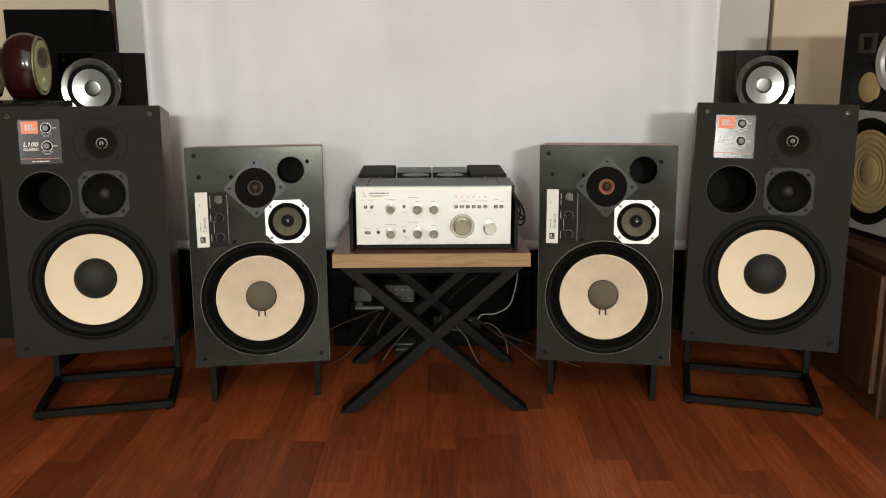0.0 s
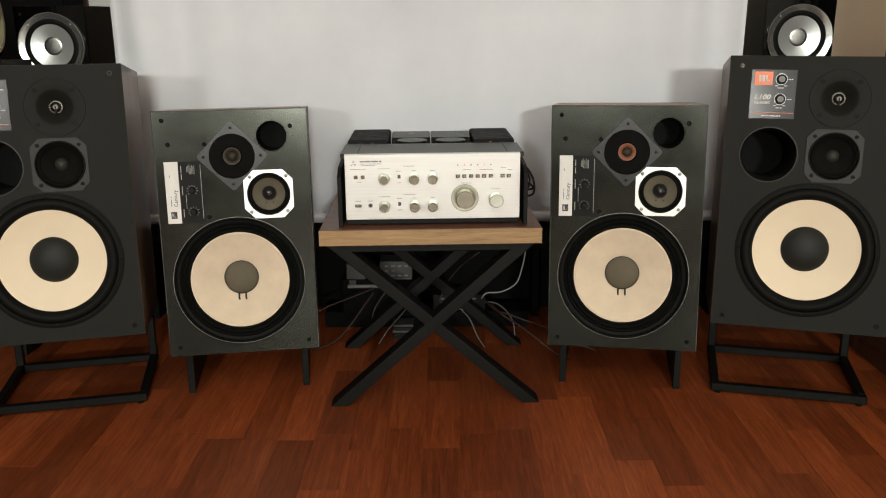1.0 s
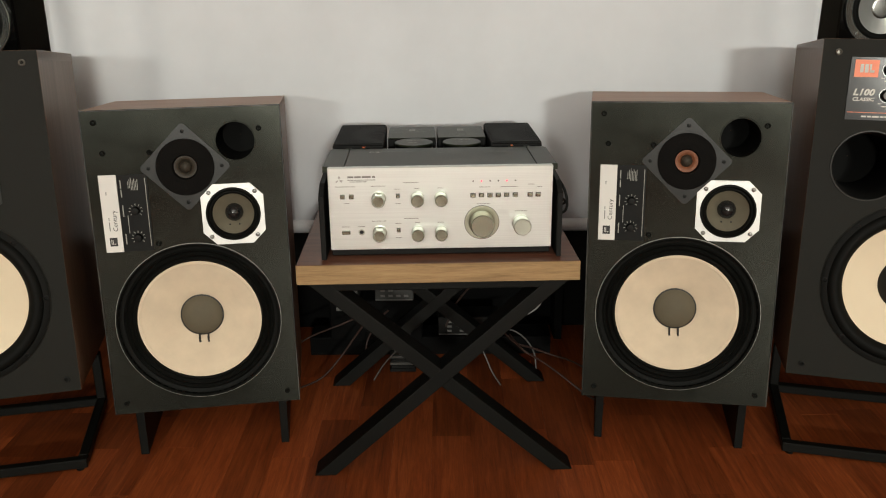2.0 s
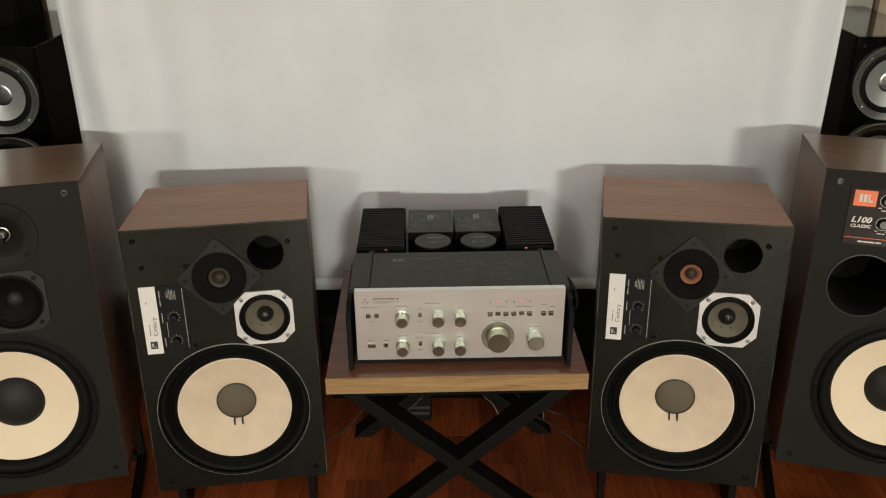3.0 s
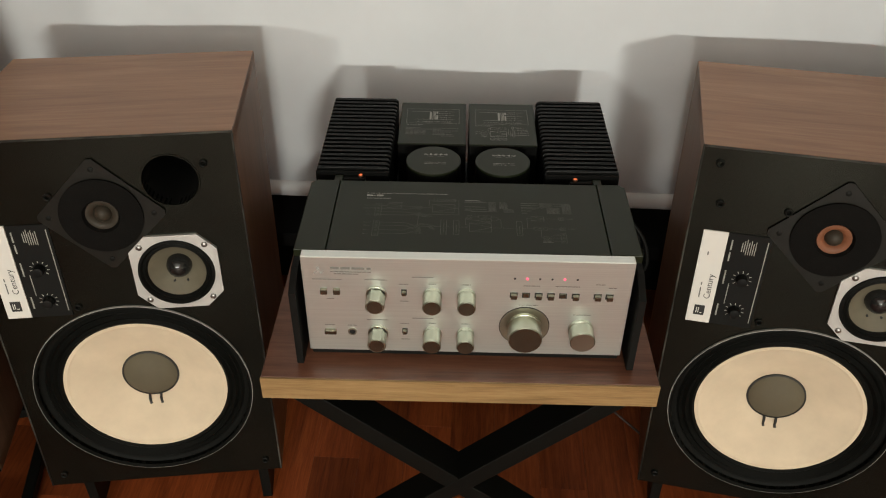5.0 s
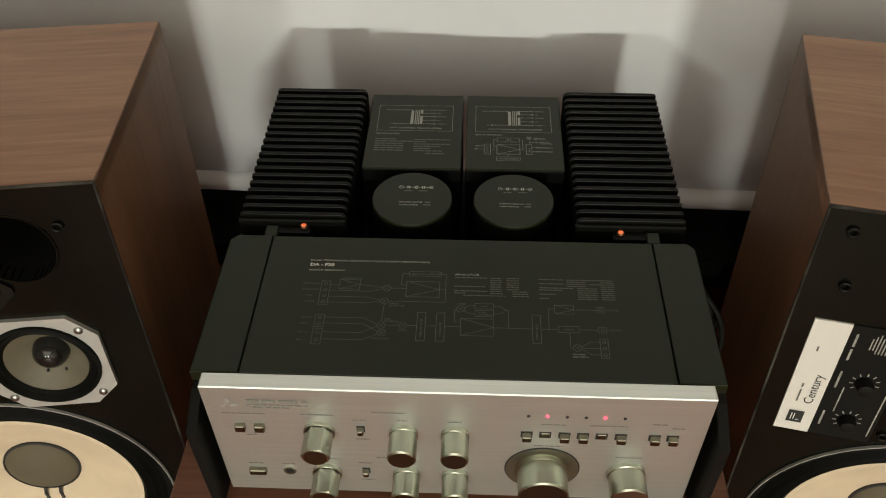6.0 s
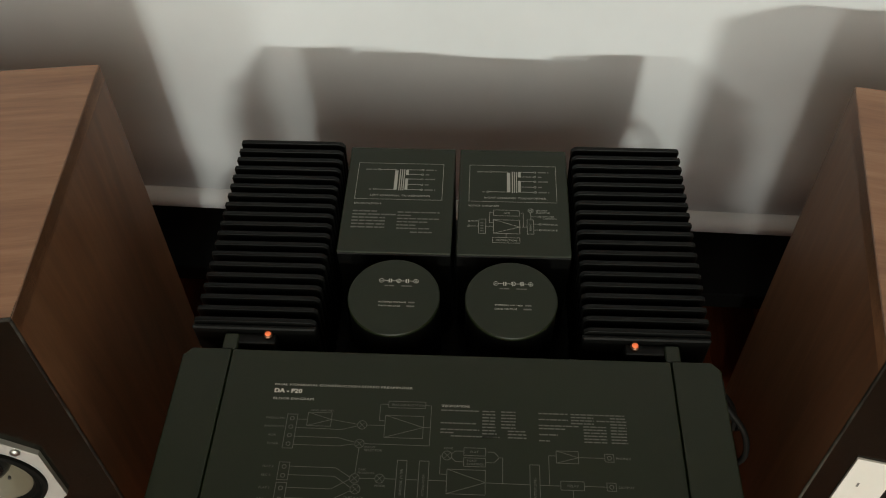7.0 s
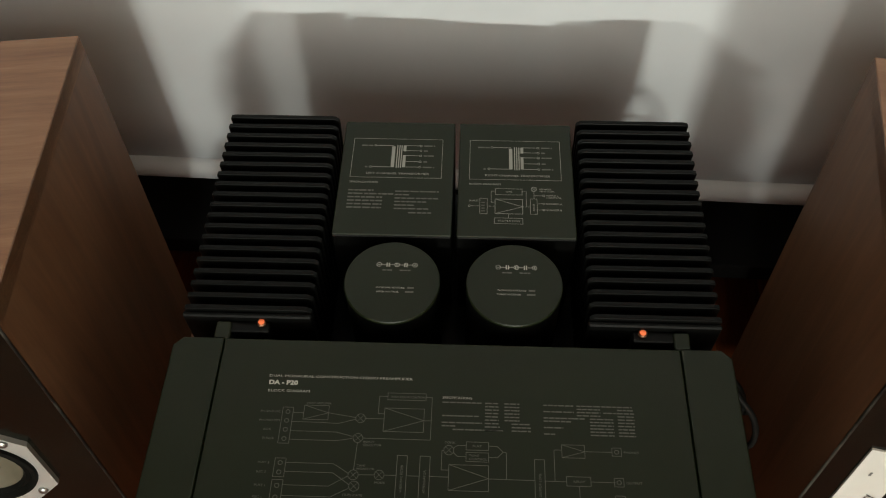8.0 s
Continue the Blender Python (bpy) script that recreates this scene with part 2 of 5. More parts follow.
M_RIMBEIGE = paint("beige_metal_rim", (0.2, 0.155, 0.095), 0.35, metal=0.5, vary=0.08, bump=0.0)
M_RIM = paint("worn_grey_rim", (0.33, 0.32, 0.3), 0.5, vary=0.3, scale=12, bump=0.0)
M_WORN = worn("rubbed_black_edge", (0.006, 0.006, 0.005), (0.07, 0.067, 0.056))
M_LED_ON = glow("red_led", (1.0, 0.05, 0.1), 3.0)
M_LED_ORANGE = glow("orange_led", (1.0, 0.2, 0.07), 0.4)


# ---- mesh helpers ----
def part(name, bm, material, parent=None, label="", smooth=None):
    """One mesh object from a bmesh, under a thing or a part."""
    me = bpy.data.meshes.new(name)
    bmesh.ops.recalc_face_normals(bm, faces=bm.faces)
    bm.to_mesh(me)
    bm.free()
    if smooth is not None:
        me.shade_smooth()
        me.set_sharp_from_angle(angle=radians(smooth))
    me.materials.append(material)
    ob = new(name, me)
    if parent:
        ob.parent = parent
    return tagged(ob, label) if label else ob


def slab(x0, x1, y0, y1, z0, z1, bevel=0.0, bm=None, seg=1):
    made = bm or bmesh.new()
    v = [made.verts.new((x, y, z)) for x in (x0, x1) for y in (y0, y1) for z in (z0, z1)]
    faces = [made.faces.new([v[i] for i in q]) for q in ((0, 1, 3, 2), (4, 6, 7, 5), (0, 4, 5, 1), (2, 3, 7, 6), (0, 2, 6, 4), (1, 5, 7, 3))]
    if bevel:
        edges = {e for f in faces for e in f.edges}
        bmesh.ops.bevel(made, geom=list(edges), offset=bevel, segments=seg, affect="EDGES", profile=0.5)
    return made


def lathe(profile, centre=(0, 0, 0), axis="y", seg=40, bm=None, closed=True):
    """Turn a profile of (radius, height) round an axis. 'y': height points to the front (-y); 'z': up."""
    made = bm or bmesh.new()
    rings = []
    for r, h in profile:
        ring = []
        for i in range(seg):
            a = 2 * math.pi * i / seg
            p = (r * math.cos(a), -h, r * math.sin(a)) if axis == "y" else (r * math.cos(a), r * math.sin(a), h)
            ring.append(made.verts.new([p[k] + centre[k] for k in range(3)]))
        rings.append(ring)
    for a, b in zip(rings, rings[1:]):
        for i in range(seg):
            j = (i + 1) % seg
            made.faces.new((a[i], a[j], b[j], b[i]))
    if closed:
        for ring in (rings[0], rings[-1]):
            made.faces.new(ring)
    return made


def prism(points, y0, y1, bm=None, bevel=0.0, plane="xz"):
    """A flat outline given in x and z, from y0 to y1 (or in x and y from z0 to z1)."""
    made = bm or bmesh.new()
    put = (lambda u, v, d: (u, d, v)) if plane == "xz" else ((lambda u, v, d: (u, v, d)) if plane == "xy" else (lambda u, v, d: (d, u, v)))
    a = [made.verts.new(put(u, v, y0)) for u, v in points]
    b = [made.verts.new(put(u, v, y1)) for u, v in points]
    fa, fb = made.faces.new(a), made.faces.new(b)
    n = len(points)
    for i in range(n):
        made.faces.new((a[i], a[(i + 1) % n], b[(i + 1) % n], b[i]))
    if bevel:
        bmesh.ops.bevel(made, geom=list(fa.edges), offset=bevel, segments=2, affect="EDGES", profile=0.5)
    return made


def octagon(cx, cz, half, cut, half_z=None):
    h = half_z or half
    return [(cx - half + cut, cz - h), (cx + half - cut, cz - h), (cx + half, cz - h + cut), (cx + half, cz + h - cut),
            (cx + half - cut, cz + h), (cx - half + cut, cz + h), (cx - half, cz + h - cut), (cx - half, cz - h + cut)]


def circle_points(cx, cz, r, n=40):
    return [(cx + r * math.cos(2 * math.pi * i / n), cz + r * math.sin(2 * math.pi * i / n)) for i in range(n)]


def pierced(outline, holes, y, back):
    """A board: a front face with holes cut through, and edges that run back."""
    bm = bmesh.new()
    loops = [outline] + holes
    edges = []
    for points in loops:
        v = [bm.verts.new((u, y, w)) for u, w in points]
        edges += [bm.edges.new((v[i], v[(i + 1) % len(v)])) for i in range(len(v))]
    bmesh.ops.triangle_fill(bm, use_beauty=True, use_dissolve=False, edges=edges)
    made = bmesh.ops.extrude_edge_only(bm, edges=edges)
    bmesh.ops.translate(bm, verts=[g for g in made["geom"] if isinstance(g, bmesh.types.BMVert)], vec=(0, back, 0))
    return bm


def rod(points, radius, seg=8, bm=None):
    """A round cable or bar through points."""
    made = bm or bmesh.new()
    pts = [Vector(p) for p in points]
    rings = []
    for i, p in enumerate(pts):
        d = (pts[min(i + 1, len(pts) - 1)] - pts[max(i - 1, 0)]).normalized()
        side = d.cross(Vector((0.13, 0.31, 0.94))).normalized()
        up = side.cross(d)
        rings.append([made.verts.new(p + radius * (math.cos(2 * math.pi * k / seg) * side + math.sin(2 * math.pi * k / seg) * up)) for k in range(seg)])
    for a, b in zip(rings, rings[1:]):
        for k in range(seg):
            made.faces.new((a[k], a[(k + 1) % seg], b[(k + 1) % seg], b[k]))
    made.faces.new(rings[0])
    made.faces.new(rings[-1])
    return made


def smooth_path(points, steps=8):
    """A soft curve through the points."""
    p = [Vector(points[0])] + [Vector(q) for q in points] + [Vector(points[-1])]
    out = []
    for i in range(1, len(p) - 2):
        for s in range(steps):
            t = s / steps
            out.append(0.5 * (2 * p[i] + (p[i + 1] - p[i - 1]) * t + (2 * p[i - 1] - 5 * p[i] + 4 * p[i + 1] - p[i + 2]) * t * t + (3 * p[i] - p[i - 1] - 3 * p[i + 1] + p[i + 2]) * t ** 3))
    return out + [p[-2]]


def beam(a, b, wide, high, up=(0, 1, 0), bm=None, bevel=0.002):
    """A square tube from a to b; wide is measured along up."""
    made = bmesh.new()
    slab(-high / 2, high / 2, -wide / 2, wide / 2, 0, 1, 0, made)
    a, b = Vector(a), Vector(b)
    z = (b - a).normalized()
    y = Vector(up)
    x = y.cross(z).normalized()
    y = z.cross(x)
    m = Matrix((x, y, z)).transposed().to_4x4()
    bmesh.ops.scale(made, vec=(1, 1, (b - a).length), verts=made.verts)
    if bevel:
        bmesh.ops.bevel(made, geom=list(made.edges), offset=bevel, segments=1, affect="EDGES")
    bmesh.ops.transform(made, matrix=Matrix.Translation(a) @ m, verts=made.verts)
    if bm is None:
        return made
    me = bpy.data.meshes.new("tmp")
    made.to_mesh(me)
    made.free()
    bm.from_mesh(me)
    bpy.data.meshes.remove(me)
    return bm


class Print:
    """Flat printing in a plane of x and y, later turned to where it stands."""

    def __init__(self, w=0.0004):
        self.bm, self.w = bmesh.new(), w

    def quad(self, pts):
        self.bm.faces.new([self.bm.verts.new((x, y, 0)) for x, y in pts])

    def line(self, x0, y0, x1, y1, w=None):
        w = w or self.w
        d = Vector((x1 - x0, y1 - y0)).normalized() * (w / 2)
        self.quad([(x0 - d.y, y0 + d.x), (x0 + d.y, y0 - d.x), (x1 + d.y, y1 - d.x), (x1 - d.y, y1 + d.x)])

    def chain(self, *pts, w=None):
        for (a, b), (c, d) in zip(pts, pts[1:]):
            self.line(a, b, c, d, w)

    def box(self, x0, y0, x1, y1, w=None):
        self.chain((x0, y0), (x1, y0), (x1, y1), (x0, y1), (x0, y0), w=w)

    def fill(self, x0, y0, x1, y1):
        self.quad([(x0, y0), (x1, y0), (x1, y1), (x0, y1)])

    def ring(self, x, y, r, w=0.0004, n=20):
        for i in range(n):
            a, b = 2 * math.pi * i / n, 2 * math.pi * (i + 1) / n
            self.quad([(x + q * math.cos(s), y + q * math.sin(s)) for q, s in ((r - w, a), (r, a), (r, b), (r - w, b))])

    def bars(self, x0, y, length, h, seed=0):
        """Writing too small to read: short dashes of its size."""
        rnd = random.Random(seed)
        x = x0
        while x < x0 + length - h * 0.5:
            step = min(h * rnd.uniform(2.0, 6.0), x0 + length - x)
            self.fill(x, y, x + step * 0.86, y + h)
            x += step

    def text(self, body, x, y, h, turn=0.0, stretch=1.0, slant=0.0, bold=0.0):
        cu = bpy.data.curves.new("tmp", "FONT")
        cu.body, cu.size, cu.resolution_u, cu.shear, cu.offset = body, h / 0.72, 2, slant, bold
        ob = new("tmp", cu)
        me = bpy.data.meshes.new_from_object(ob)
        m = Matrix.Translation((x, y, 0)) @ Matrix.Rotation(turn, 4, "Z") @ Matrix.Diagonal((stretch, 1, 1, 1))
        me.transform(m)
        self.bm.from_mesh(me)
        bpy.data.objects.remove(ob)
        bpy.data.curves.remove(cu)
        bpy.data.meshes.remove(me)

    def put(self, name, matrix, material, parent, label=""):
        bmesh.ops.transform(self.bm, matrix=matrix, verts=self.bm.verts)
        me = bpy.data.meshes.new(name)
        self.bm.to_mesh(me)
        self.bm.free()
        me.materials.append(material)
        ob = new(name, me)
        ob.parent = parent
        return tagged(ob, label) if label else ob


ON_FRONT = pose(0, 0, 0, 90, 0, 0)   # print plane to an upright front: x right, y up


def thing(name, m, label, category, group=""):
    ob = new(name)
    ob.empty_display_size = 0.05
    ob.matrix_world = m
    return tagged(ob, label, category, group)


# ---- the room ----
X0, X1, Y0, Y1, TOP = -2.9, 2.9, -8.2, 3.5, 2.7


def setting(name, bm, material, label):
    return tagged(part(name, bm, material), label, name.split("_")[0], kind="structure")


floor = setting("floor", slab(X0, X1, Y0, Y1, -0.05, -0.0015), M_GAP, "red-brown hardwood strip floor with dark joints")
setting("ceiling", slab(X0 - 0.1, X1 + 0.1, Y0 - 0.1, Y1 + 0.1, TOP, TOP + 0.1), M_CEIL, "plain white ceiling of the room")
setting("wall_north", slab(-1.276, 1.288, Y1, Y1 + 0.1, 0, TOP), M_WALL, "grey-white painted wall behind the hanging screen")
setting("wall_north_left", slab(X0, -1.296, Y1 - 0.02, Y1 + 0.1, 0, TOP), M_BEIGE, "warm beige painted wall")
setting("wall_north_right", slab(1.299, X1, Y1 - 0.02, Y1 + 0.1, 0, TOP), M_BEIGE, "warm beige painted wall")
setting("trim_left", slab(-1.296, -1.276, Y1 - 0.012, Y1 + 0.1, 0, TOP), M_GAP, "dark brown wooden strip between two walls")
setting("trim_right", slab(1.288, 1.299, Y1 + 0.01, Y1 + 0.1, 0, TOP), M_CAB, "dark brown gap strip between two walls")
# Unseen closing walls, their tones chosen to steer fill and reflections.
setting("wall_west", slab(X0 - 0.1, X0, Y0 - 0.1, Y1 + 0.1, 0, TOP), M_ROOM, "unseen side wall, darkened to cut fill light")
setting("wall_east", slab(X1, X1 + 0.1, Y0 - 0.1, Y1 + 0.1, 0, TOP), M_SIDE, "unseen side wall, kept pale to bounce fill light")
setting("wall_south", slab(X0 - 0.1, X1 + 0.1, Y0 - 0.1, Y0, 0, TOP), M_ROOM, "unseen end wall, darkened to keep reflections dim")


def projection_screen():
    base = thing("projection_screen", pose(0, 2.783, 0.320), "white hanging projection screen with soft upright creases", "screen")
    bm = bmesh.new()
    nx, nz = 150, 26
    xs = [-0.925 + 1.788 * i / nx for i in range(nx + 1)]
    zs = [0.03 + 2.1 * j / nz for j in range(nz + 1)]
    def wave(x, z):
        edge = max(0.0, abs(x + 0.02) - 0.52) / 0.36
        soft = 0.010 * noise.noise((x * 3.1, z * 0.6, 1.7)) + 0.009 * noise.noise((x * 7 + z * 2.5, z * 1.5, 4.0)) + 0.003 * noise.noise((x * 15 - z * 3, z * 2.0, 9.0))
        return soft - 0.02 * edge * edge + 0.026 * edge * math.sin(x * 33 + z * 0.7) * min(1.0, 0.3 + z)
    grid = [[bm.verts.new((x, wave(x, z) * min(1, z * 3), z)) for z in zs] for x in xs]
    for i in range(nx):
        for j in range(nz):
            bm.faces.new((grid[i][j], grid[i + 1][j], grid[i + 1][j + 1], grid[i][j + 1]))
    fabric = part("fabric", bm, M_SCREEN, base, smooth=60)
    fabric.modifiers.new("thick", "SOLIDIFY").thickness = 0.002
    part("bottom_bar", lathe([(0.001, -0.935), (0.016, -0.935), (0.0165, 0.872), (0.001, 0.872)], axis="z", seg=16), M_SCREEN, base, "round white bottom bar", 50).matrix_basis = pose(0, 0, 0.016, 0, 90, 0)
    return base


projection_screen()


# ---- loudspeakers ----
def screw(parent, u, v, r=0.0045, material=None, out=0.0025, name="screw"):
    part(name, lathe([(r, 0.0), (r, out * 0.6), (r * 0.7, out), (0.0005, out)], (u, 0, v), "y", 10), material or M_SCREW, parent, smooth=40)


def cabinet_shell(w, h, d, wall=0.018):
    """An open-fronted box with thick walls."""
    bm = bmesh.new()
    slab(-w / 2, w / 2, 0.001, d, h - wall, h, 0.0012, bm)
    slab(-w / 2, w / 2, 0.001, d, 0, wall, 0.0012, bm)
    slab(-w / 2 + 0.002, w / 2 - 0.002, d - wall, d - 0.002, wall, h - wall, 0, bm)
    return bm


def cabinet_side(x0, x1, h, d):
    return slab(x0, x1, 0.0012, d - 0.001, 0.0, h - 0.0005, 0.0005)


def lean(x, y, z, yaw, tilt, roll=0.0):
    return pose(x, y, z, 0, 0, yaw) @ pose(0, 0, 0, -tilt, 0, 0) @ pose(0, 0, 0, 0, roll, 0)


def tube_hole(cx, cz, r, depth, n=36):
    return lathe([(r, 0.0005), (r, -depth), (0.001, -depth)], (cx, 0, cz), "y", n, closed=False)


def medium_loudspeaker(m, amber, label):
    W, H, D = 0.362, 0.5975, 0.303
    base = thing("bookshelf_loudspeaker", m, label, "loudspeaker", "pair of vintage loudspeakers")
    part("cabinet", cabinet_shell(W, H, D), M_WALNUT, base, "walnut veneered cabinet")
    # Side panels take the walnut whose colour holds the shade.
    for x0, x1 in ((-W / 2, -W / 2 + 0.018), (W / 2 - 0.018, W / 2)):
        part("side_panel", cabinet_side(x0, x1, H, D), M_WALNUT_SHADED, base)
    tw, port, mid, wf = (-0.001, 0.487), (0.094, 0.532), (0.080, 0.3935), (-0.002, 0.183)
    e = 0.0004
    outline = [(-W / 2 + e, e), (W / 2 - e, e), (W / 2 - e, H - e), (-W / 2 + e, H - e)]
    holes = [circle_points(*port, 0.0355), circle_points(*mid, 0.05), circle_points(*wf, 0.1525, 64), circle_points(*tw, 0.03)]
    part("baffle", pierced(outline, holes, 0.0, 0.016), M_BAFFLE, base, "scuffed satin black baffle")
    for name, box in (("worn_edge", (-W / 2, W / 2, H - 0.0026, H + 0.0002)), ("worn_edge", (-W / 2 - 0.0002, -W / 2 + 0.0022, 0.0, H - 0.003)), ("worn_edge", (W / 2 - 0.0022, W / 2 + 0.0002, 0.0, H - 0.003))):
        part(name, slab(box[0], box[1], -0.0007, 0.0011, box[2], box[3], 0.0005), M_WORN, base, "rubbed pale edge of the black baffle")
    part("port", tube_hole(*port, 0.0355, 0.13), M_HOLE, base, smooth=40)
    part("port_rim", lathe([(0.0355, 0.0), (0.036, 0.0012), (0.0375, 0.0012), (0.038, 0.0)], (port[0], 0, port[1]), "y", 40, closed=False), M_BAFFLE, base, smooth=30)
    # tweeter on a square plate that stands on its corner
    a, b = 0.081, 0.012
    part("tweeter_plate", pierced([(tw[0] - a, tw[1] - b * .3), (tw[0] - a, tw[1] + b * .3), (tw[0] - b * .3, tw[1] + a), (tw[0] + b * .3, tw[1] + a), (tw[0] + a, tw[1] + b * .3), (tw[0] + a, tw[1] - b * .3), (tw[0] + b * .3, tw[1] - a), (tw[0] - b * .3, tw[1] - a)], [circle_points(tw[0], tw[1], 0.0228, 32)], -0.0025, -0.0001), M_ENAMEL, base, "dark enamelled plate on its corner")
    tweeter = part("tweeter", lathe([(0.0535, 0.002), (0.0535, 0.0055), (0.05, 0.0065), (0.024, 0.0065), (0.02, -0.002)], (tw[0], 0, tw[1]), "y", 48, closed=False), M_FOAM, base, "black foam tweeter ring", 40)
    part("dome_surround", lathe([(0.0215, -0.001), (0.021, 0.002), (0.016, 0.0025), (0.0125, -0.002), (0.011, -0.004)], (tw[0], 0, tw[1]), "y", 32, closed=False), M_AMBER if amber else M_DOMEGREY, tweeter, "amber ring" if amber else "", 60)
    part("dome", lathe([(0.0115, -0.004), (0.010, 0.001), (0.007, 0.004), (0.0035, 0.0055), (0.0003, 0.006)], (tw[0], 0, tw[1]), "y", 24), M_DOMEGREY, tweeter, smooth=60)
    # midrange on a pale octagonal plate
    oct_ = octagon(*mid, 0.0585, 0.024)
    plate = pierced(oct_, [circle_points(*mid, 0.0495)], -0.0045, 0.0045)
    midrange = part("midrange", plate, M_PLATE, base, "midrange driver with pale octagonal plate")
    part("surround", lathe([(0.0515, 0.0046), (0.051, 0.0075), (0.048, 0.008), (0.045, 0.004), (0.042, 0.0055), (0.039, 0.002)], (mid[0], 0, mid[1]), "y", 44, closed=False), M_RUBBER, midrange, smooth=60)
    part("cone", lathe([(0.0395, 0.002), (0.028, -0.008), (0.017, -0.017)], (mid[0], 0, mid[1]), "y", 44, closed=False), M_MIDCONE, midrange, "olive grey paper cone", 60)
    part("dome", lathe([(0.0175, -0.017), (0.0168, -0.010), (0.014, -0.004), (0.009, 0.0005), (0.004, 0.0022), (0.0003, 0.0025)], (mid[0], 0, mid[1]), "y", 32), M_GLOSSDOME, midrange, "glossy black dome", 60)
    for s in (-1, 1):
        part("lead", lathe([(0.0016, 0.0), (0.0016, 0.004), (0.0003, 0.005)], (mid[0] + s * 0.009, 0.0135, mid[1] - 0.023), "y", 8), M_INK, midrange)
    for du in (-0.043, 0.043):
        for dv in (-0.0425, 0.0425):
            part("screw", lathe([(0.0042, 0.0045), (0.0042, 0.006), (0.0028, 0.0073), (0.0004, 0.0075)], (mid[0] + du, 0, mid[1] + dv), "y", 10), M_SCREW, midrange, smooth=40)
    # woofer
    woofer = part("woofer", lathe([(0.1575, 0.0), (0.1572, 0.003), (0.1545, 0.0035), (0.1525, 0.001), (0.1525, -0.006), (0.1485, -0.0085), (0.143, -0.0085)], (wf[0], 0, wf[1]), "y", 72, closed=False), M_RUBBER, base, "large woofer with cream paper cone", 35)
    part("rim_line", lathe([(0.1578, 0.0004), (0.1576, 0.0034), (0.1568, 0.0037)], (wf[0], 0, wf[1]), "y", 72, closed=False), M_RIM, woofer, "worn bare metal rim line", 35)
    part("surround", lathe([(0.1445, -0.0085), (0.141, -0.005), (0.137, -0.0095), (0.132, -0.004), (0.127, -0.0095), (0.1225, -0.0055), (0.1185, -0.009)], (wf[0], 0, wf[1]), "y", 72, closed=False), M_RUBBER, woofer, "pleated black surround", 60)
    cone = [(0.1188, -0.0085)]
    for i in range(1, 15):
        r = 0.1188 - i * 0.0053
        cone.append((r, -0.0085 - 0.034 * ((0.1188 - r) / 0.077) ** 1.15 + (0.0014 if i % 2 else 0.0)))
    cone.append((0.041, -0.0425))
    part("cone", lathe(cone, (wf[0], 0, wf[1]), "y", 72, closed=False), M_CONE, woofer, "yellowed cream ribbed paper cone", 30)
    part("dust_cap", lathe([(0.0405, -0.044), (0.0405, -0.041), (0.0395, -0.0395), (0.03, -0.034), (0.018, -0.0305), (0.008, -0.029), (0.0004, -0.0288)], (wf[0], 0, wf[1]), "y", 44), M_CAP, woofer, "grey woven dust cap", 50)
    # Thin dark ring outlines the dust cap.
    part("cap_seam", lathe([(0.0425, -0.0425), (0.042, -0.0395), (0.0402, -0.039), (0.0396, -0.0405)], (wf[0], 0, wf[1]), "y", 44, closed=False), M_INK, woofer, "dark outline ring round the cap", 50)
    for s in (-1, 1):
        part("lead", rod([(wf[0] + s * 0.0085, 0.0395, wf[1] - 0.040), (wf[0] + s * 0.0085, 0.0355, wf[1] - 0.0455), (wf[0] + s * 0.0085, 0.0365, wf[1] - 0.052), (wf[0] + s * 0.0085 + 0.001, 0.0345, wf[1] - 0.056)], 0.0021, 6), M_INK, woofer, "black lead wire on the cone")
    # label and control panel
    control = part("control_panel", prism([(-0.1275, 0.3305), (-0.073, 0.3305), (-0.073, 0.4775), (-0.1275, 0.4775)], -0.0012, 0.0), M_BLACK, base, "black control panel with two dials")
    ink = Print()
    for i in range(7):
        ink.fill(-0.1085 + i * 0.0028, 0.4475 + (0.004 if i < 2 else 0), -0.1085 + i * 0.0028 + 0.0011, 0.4475 + 0.018 + (i * 7 % 5) * 0.0014)
    ink.fill(-0.0775, 0.339, -0.0762, 0.470)
    for z0, z1 in ((0.452, 0.468), (0.435, 0.449), (0.398, 0.42), (0.345, 0.365)):
        ink.fill(-0.1225, z0, -0.1205, z1)
    ink.fill(-0.1145, 0.366, -0.1133, 0.4)
    for v in (0.409, 0.357):
        for k in range(9):
            an = radians(-130 + k * 32.5)
            s, c = math.sin(an), math.cos(an)
            ink.line(-0.099 + 0.0095 * s, v + 0.0095 * c, -0.099 + 0.013 * s, v + 0.013 * c, 0.0011)
    ink.put("printing", pose(0, -0.0016, 0) @ ON_FRONT, M_DIMPRINT, control, "fine worn white printing")
    for v in (0.409, 0.357):
        part("dial", lathe([(0.0078, 0.0012), (0.0078, 0.005), (0.0068, 0.0115), (0.0055, 0.012), (0.0004, 0.012)], (-0.099, 0, v), "y", 24), M_BLACK, control, smooth=35)
    plate = part("name_plate", prism([(-0.160, 0.3305), (-0.128, 0.3305), (-0.128, 0.478), (-0.160, 0.478)], -0.002, 0.0, bevel=0.0004), M_WHITE, base, "white upright name plate")
    ink = Print()
    ink.text("Century", -0.1345, 0.3705, 0.0088, math.pi / 2, 1.0)
    ink.put("lettering", pose(0, -0.0024, 0) @ ON_FRONT, M_INK, plate)
    ink = Print()
    ink.fill(-0.1515, 0.3425, -0.1375, 0.3425 + 0.0165)
    ink.put("emblem", pose(0, -0.0024, 0) @ ON_FRONT, M_INK, plate, "small black square emblem")
    ink = Print()
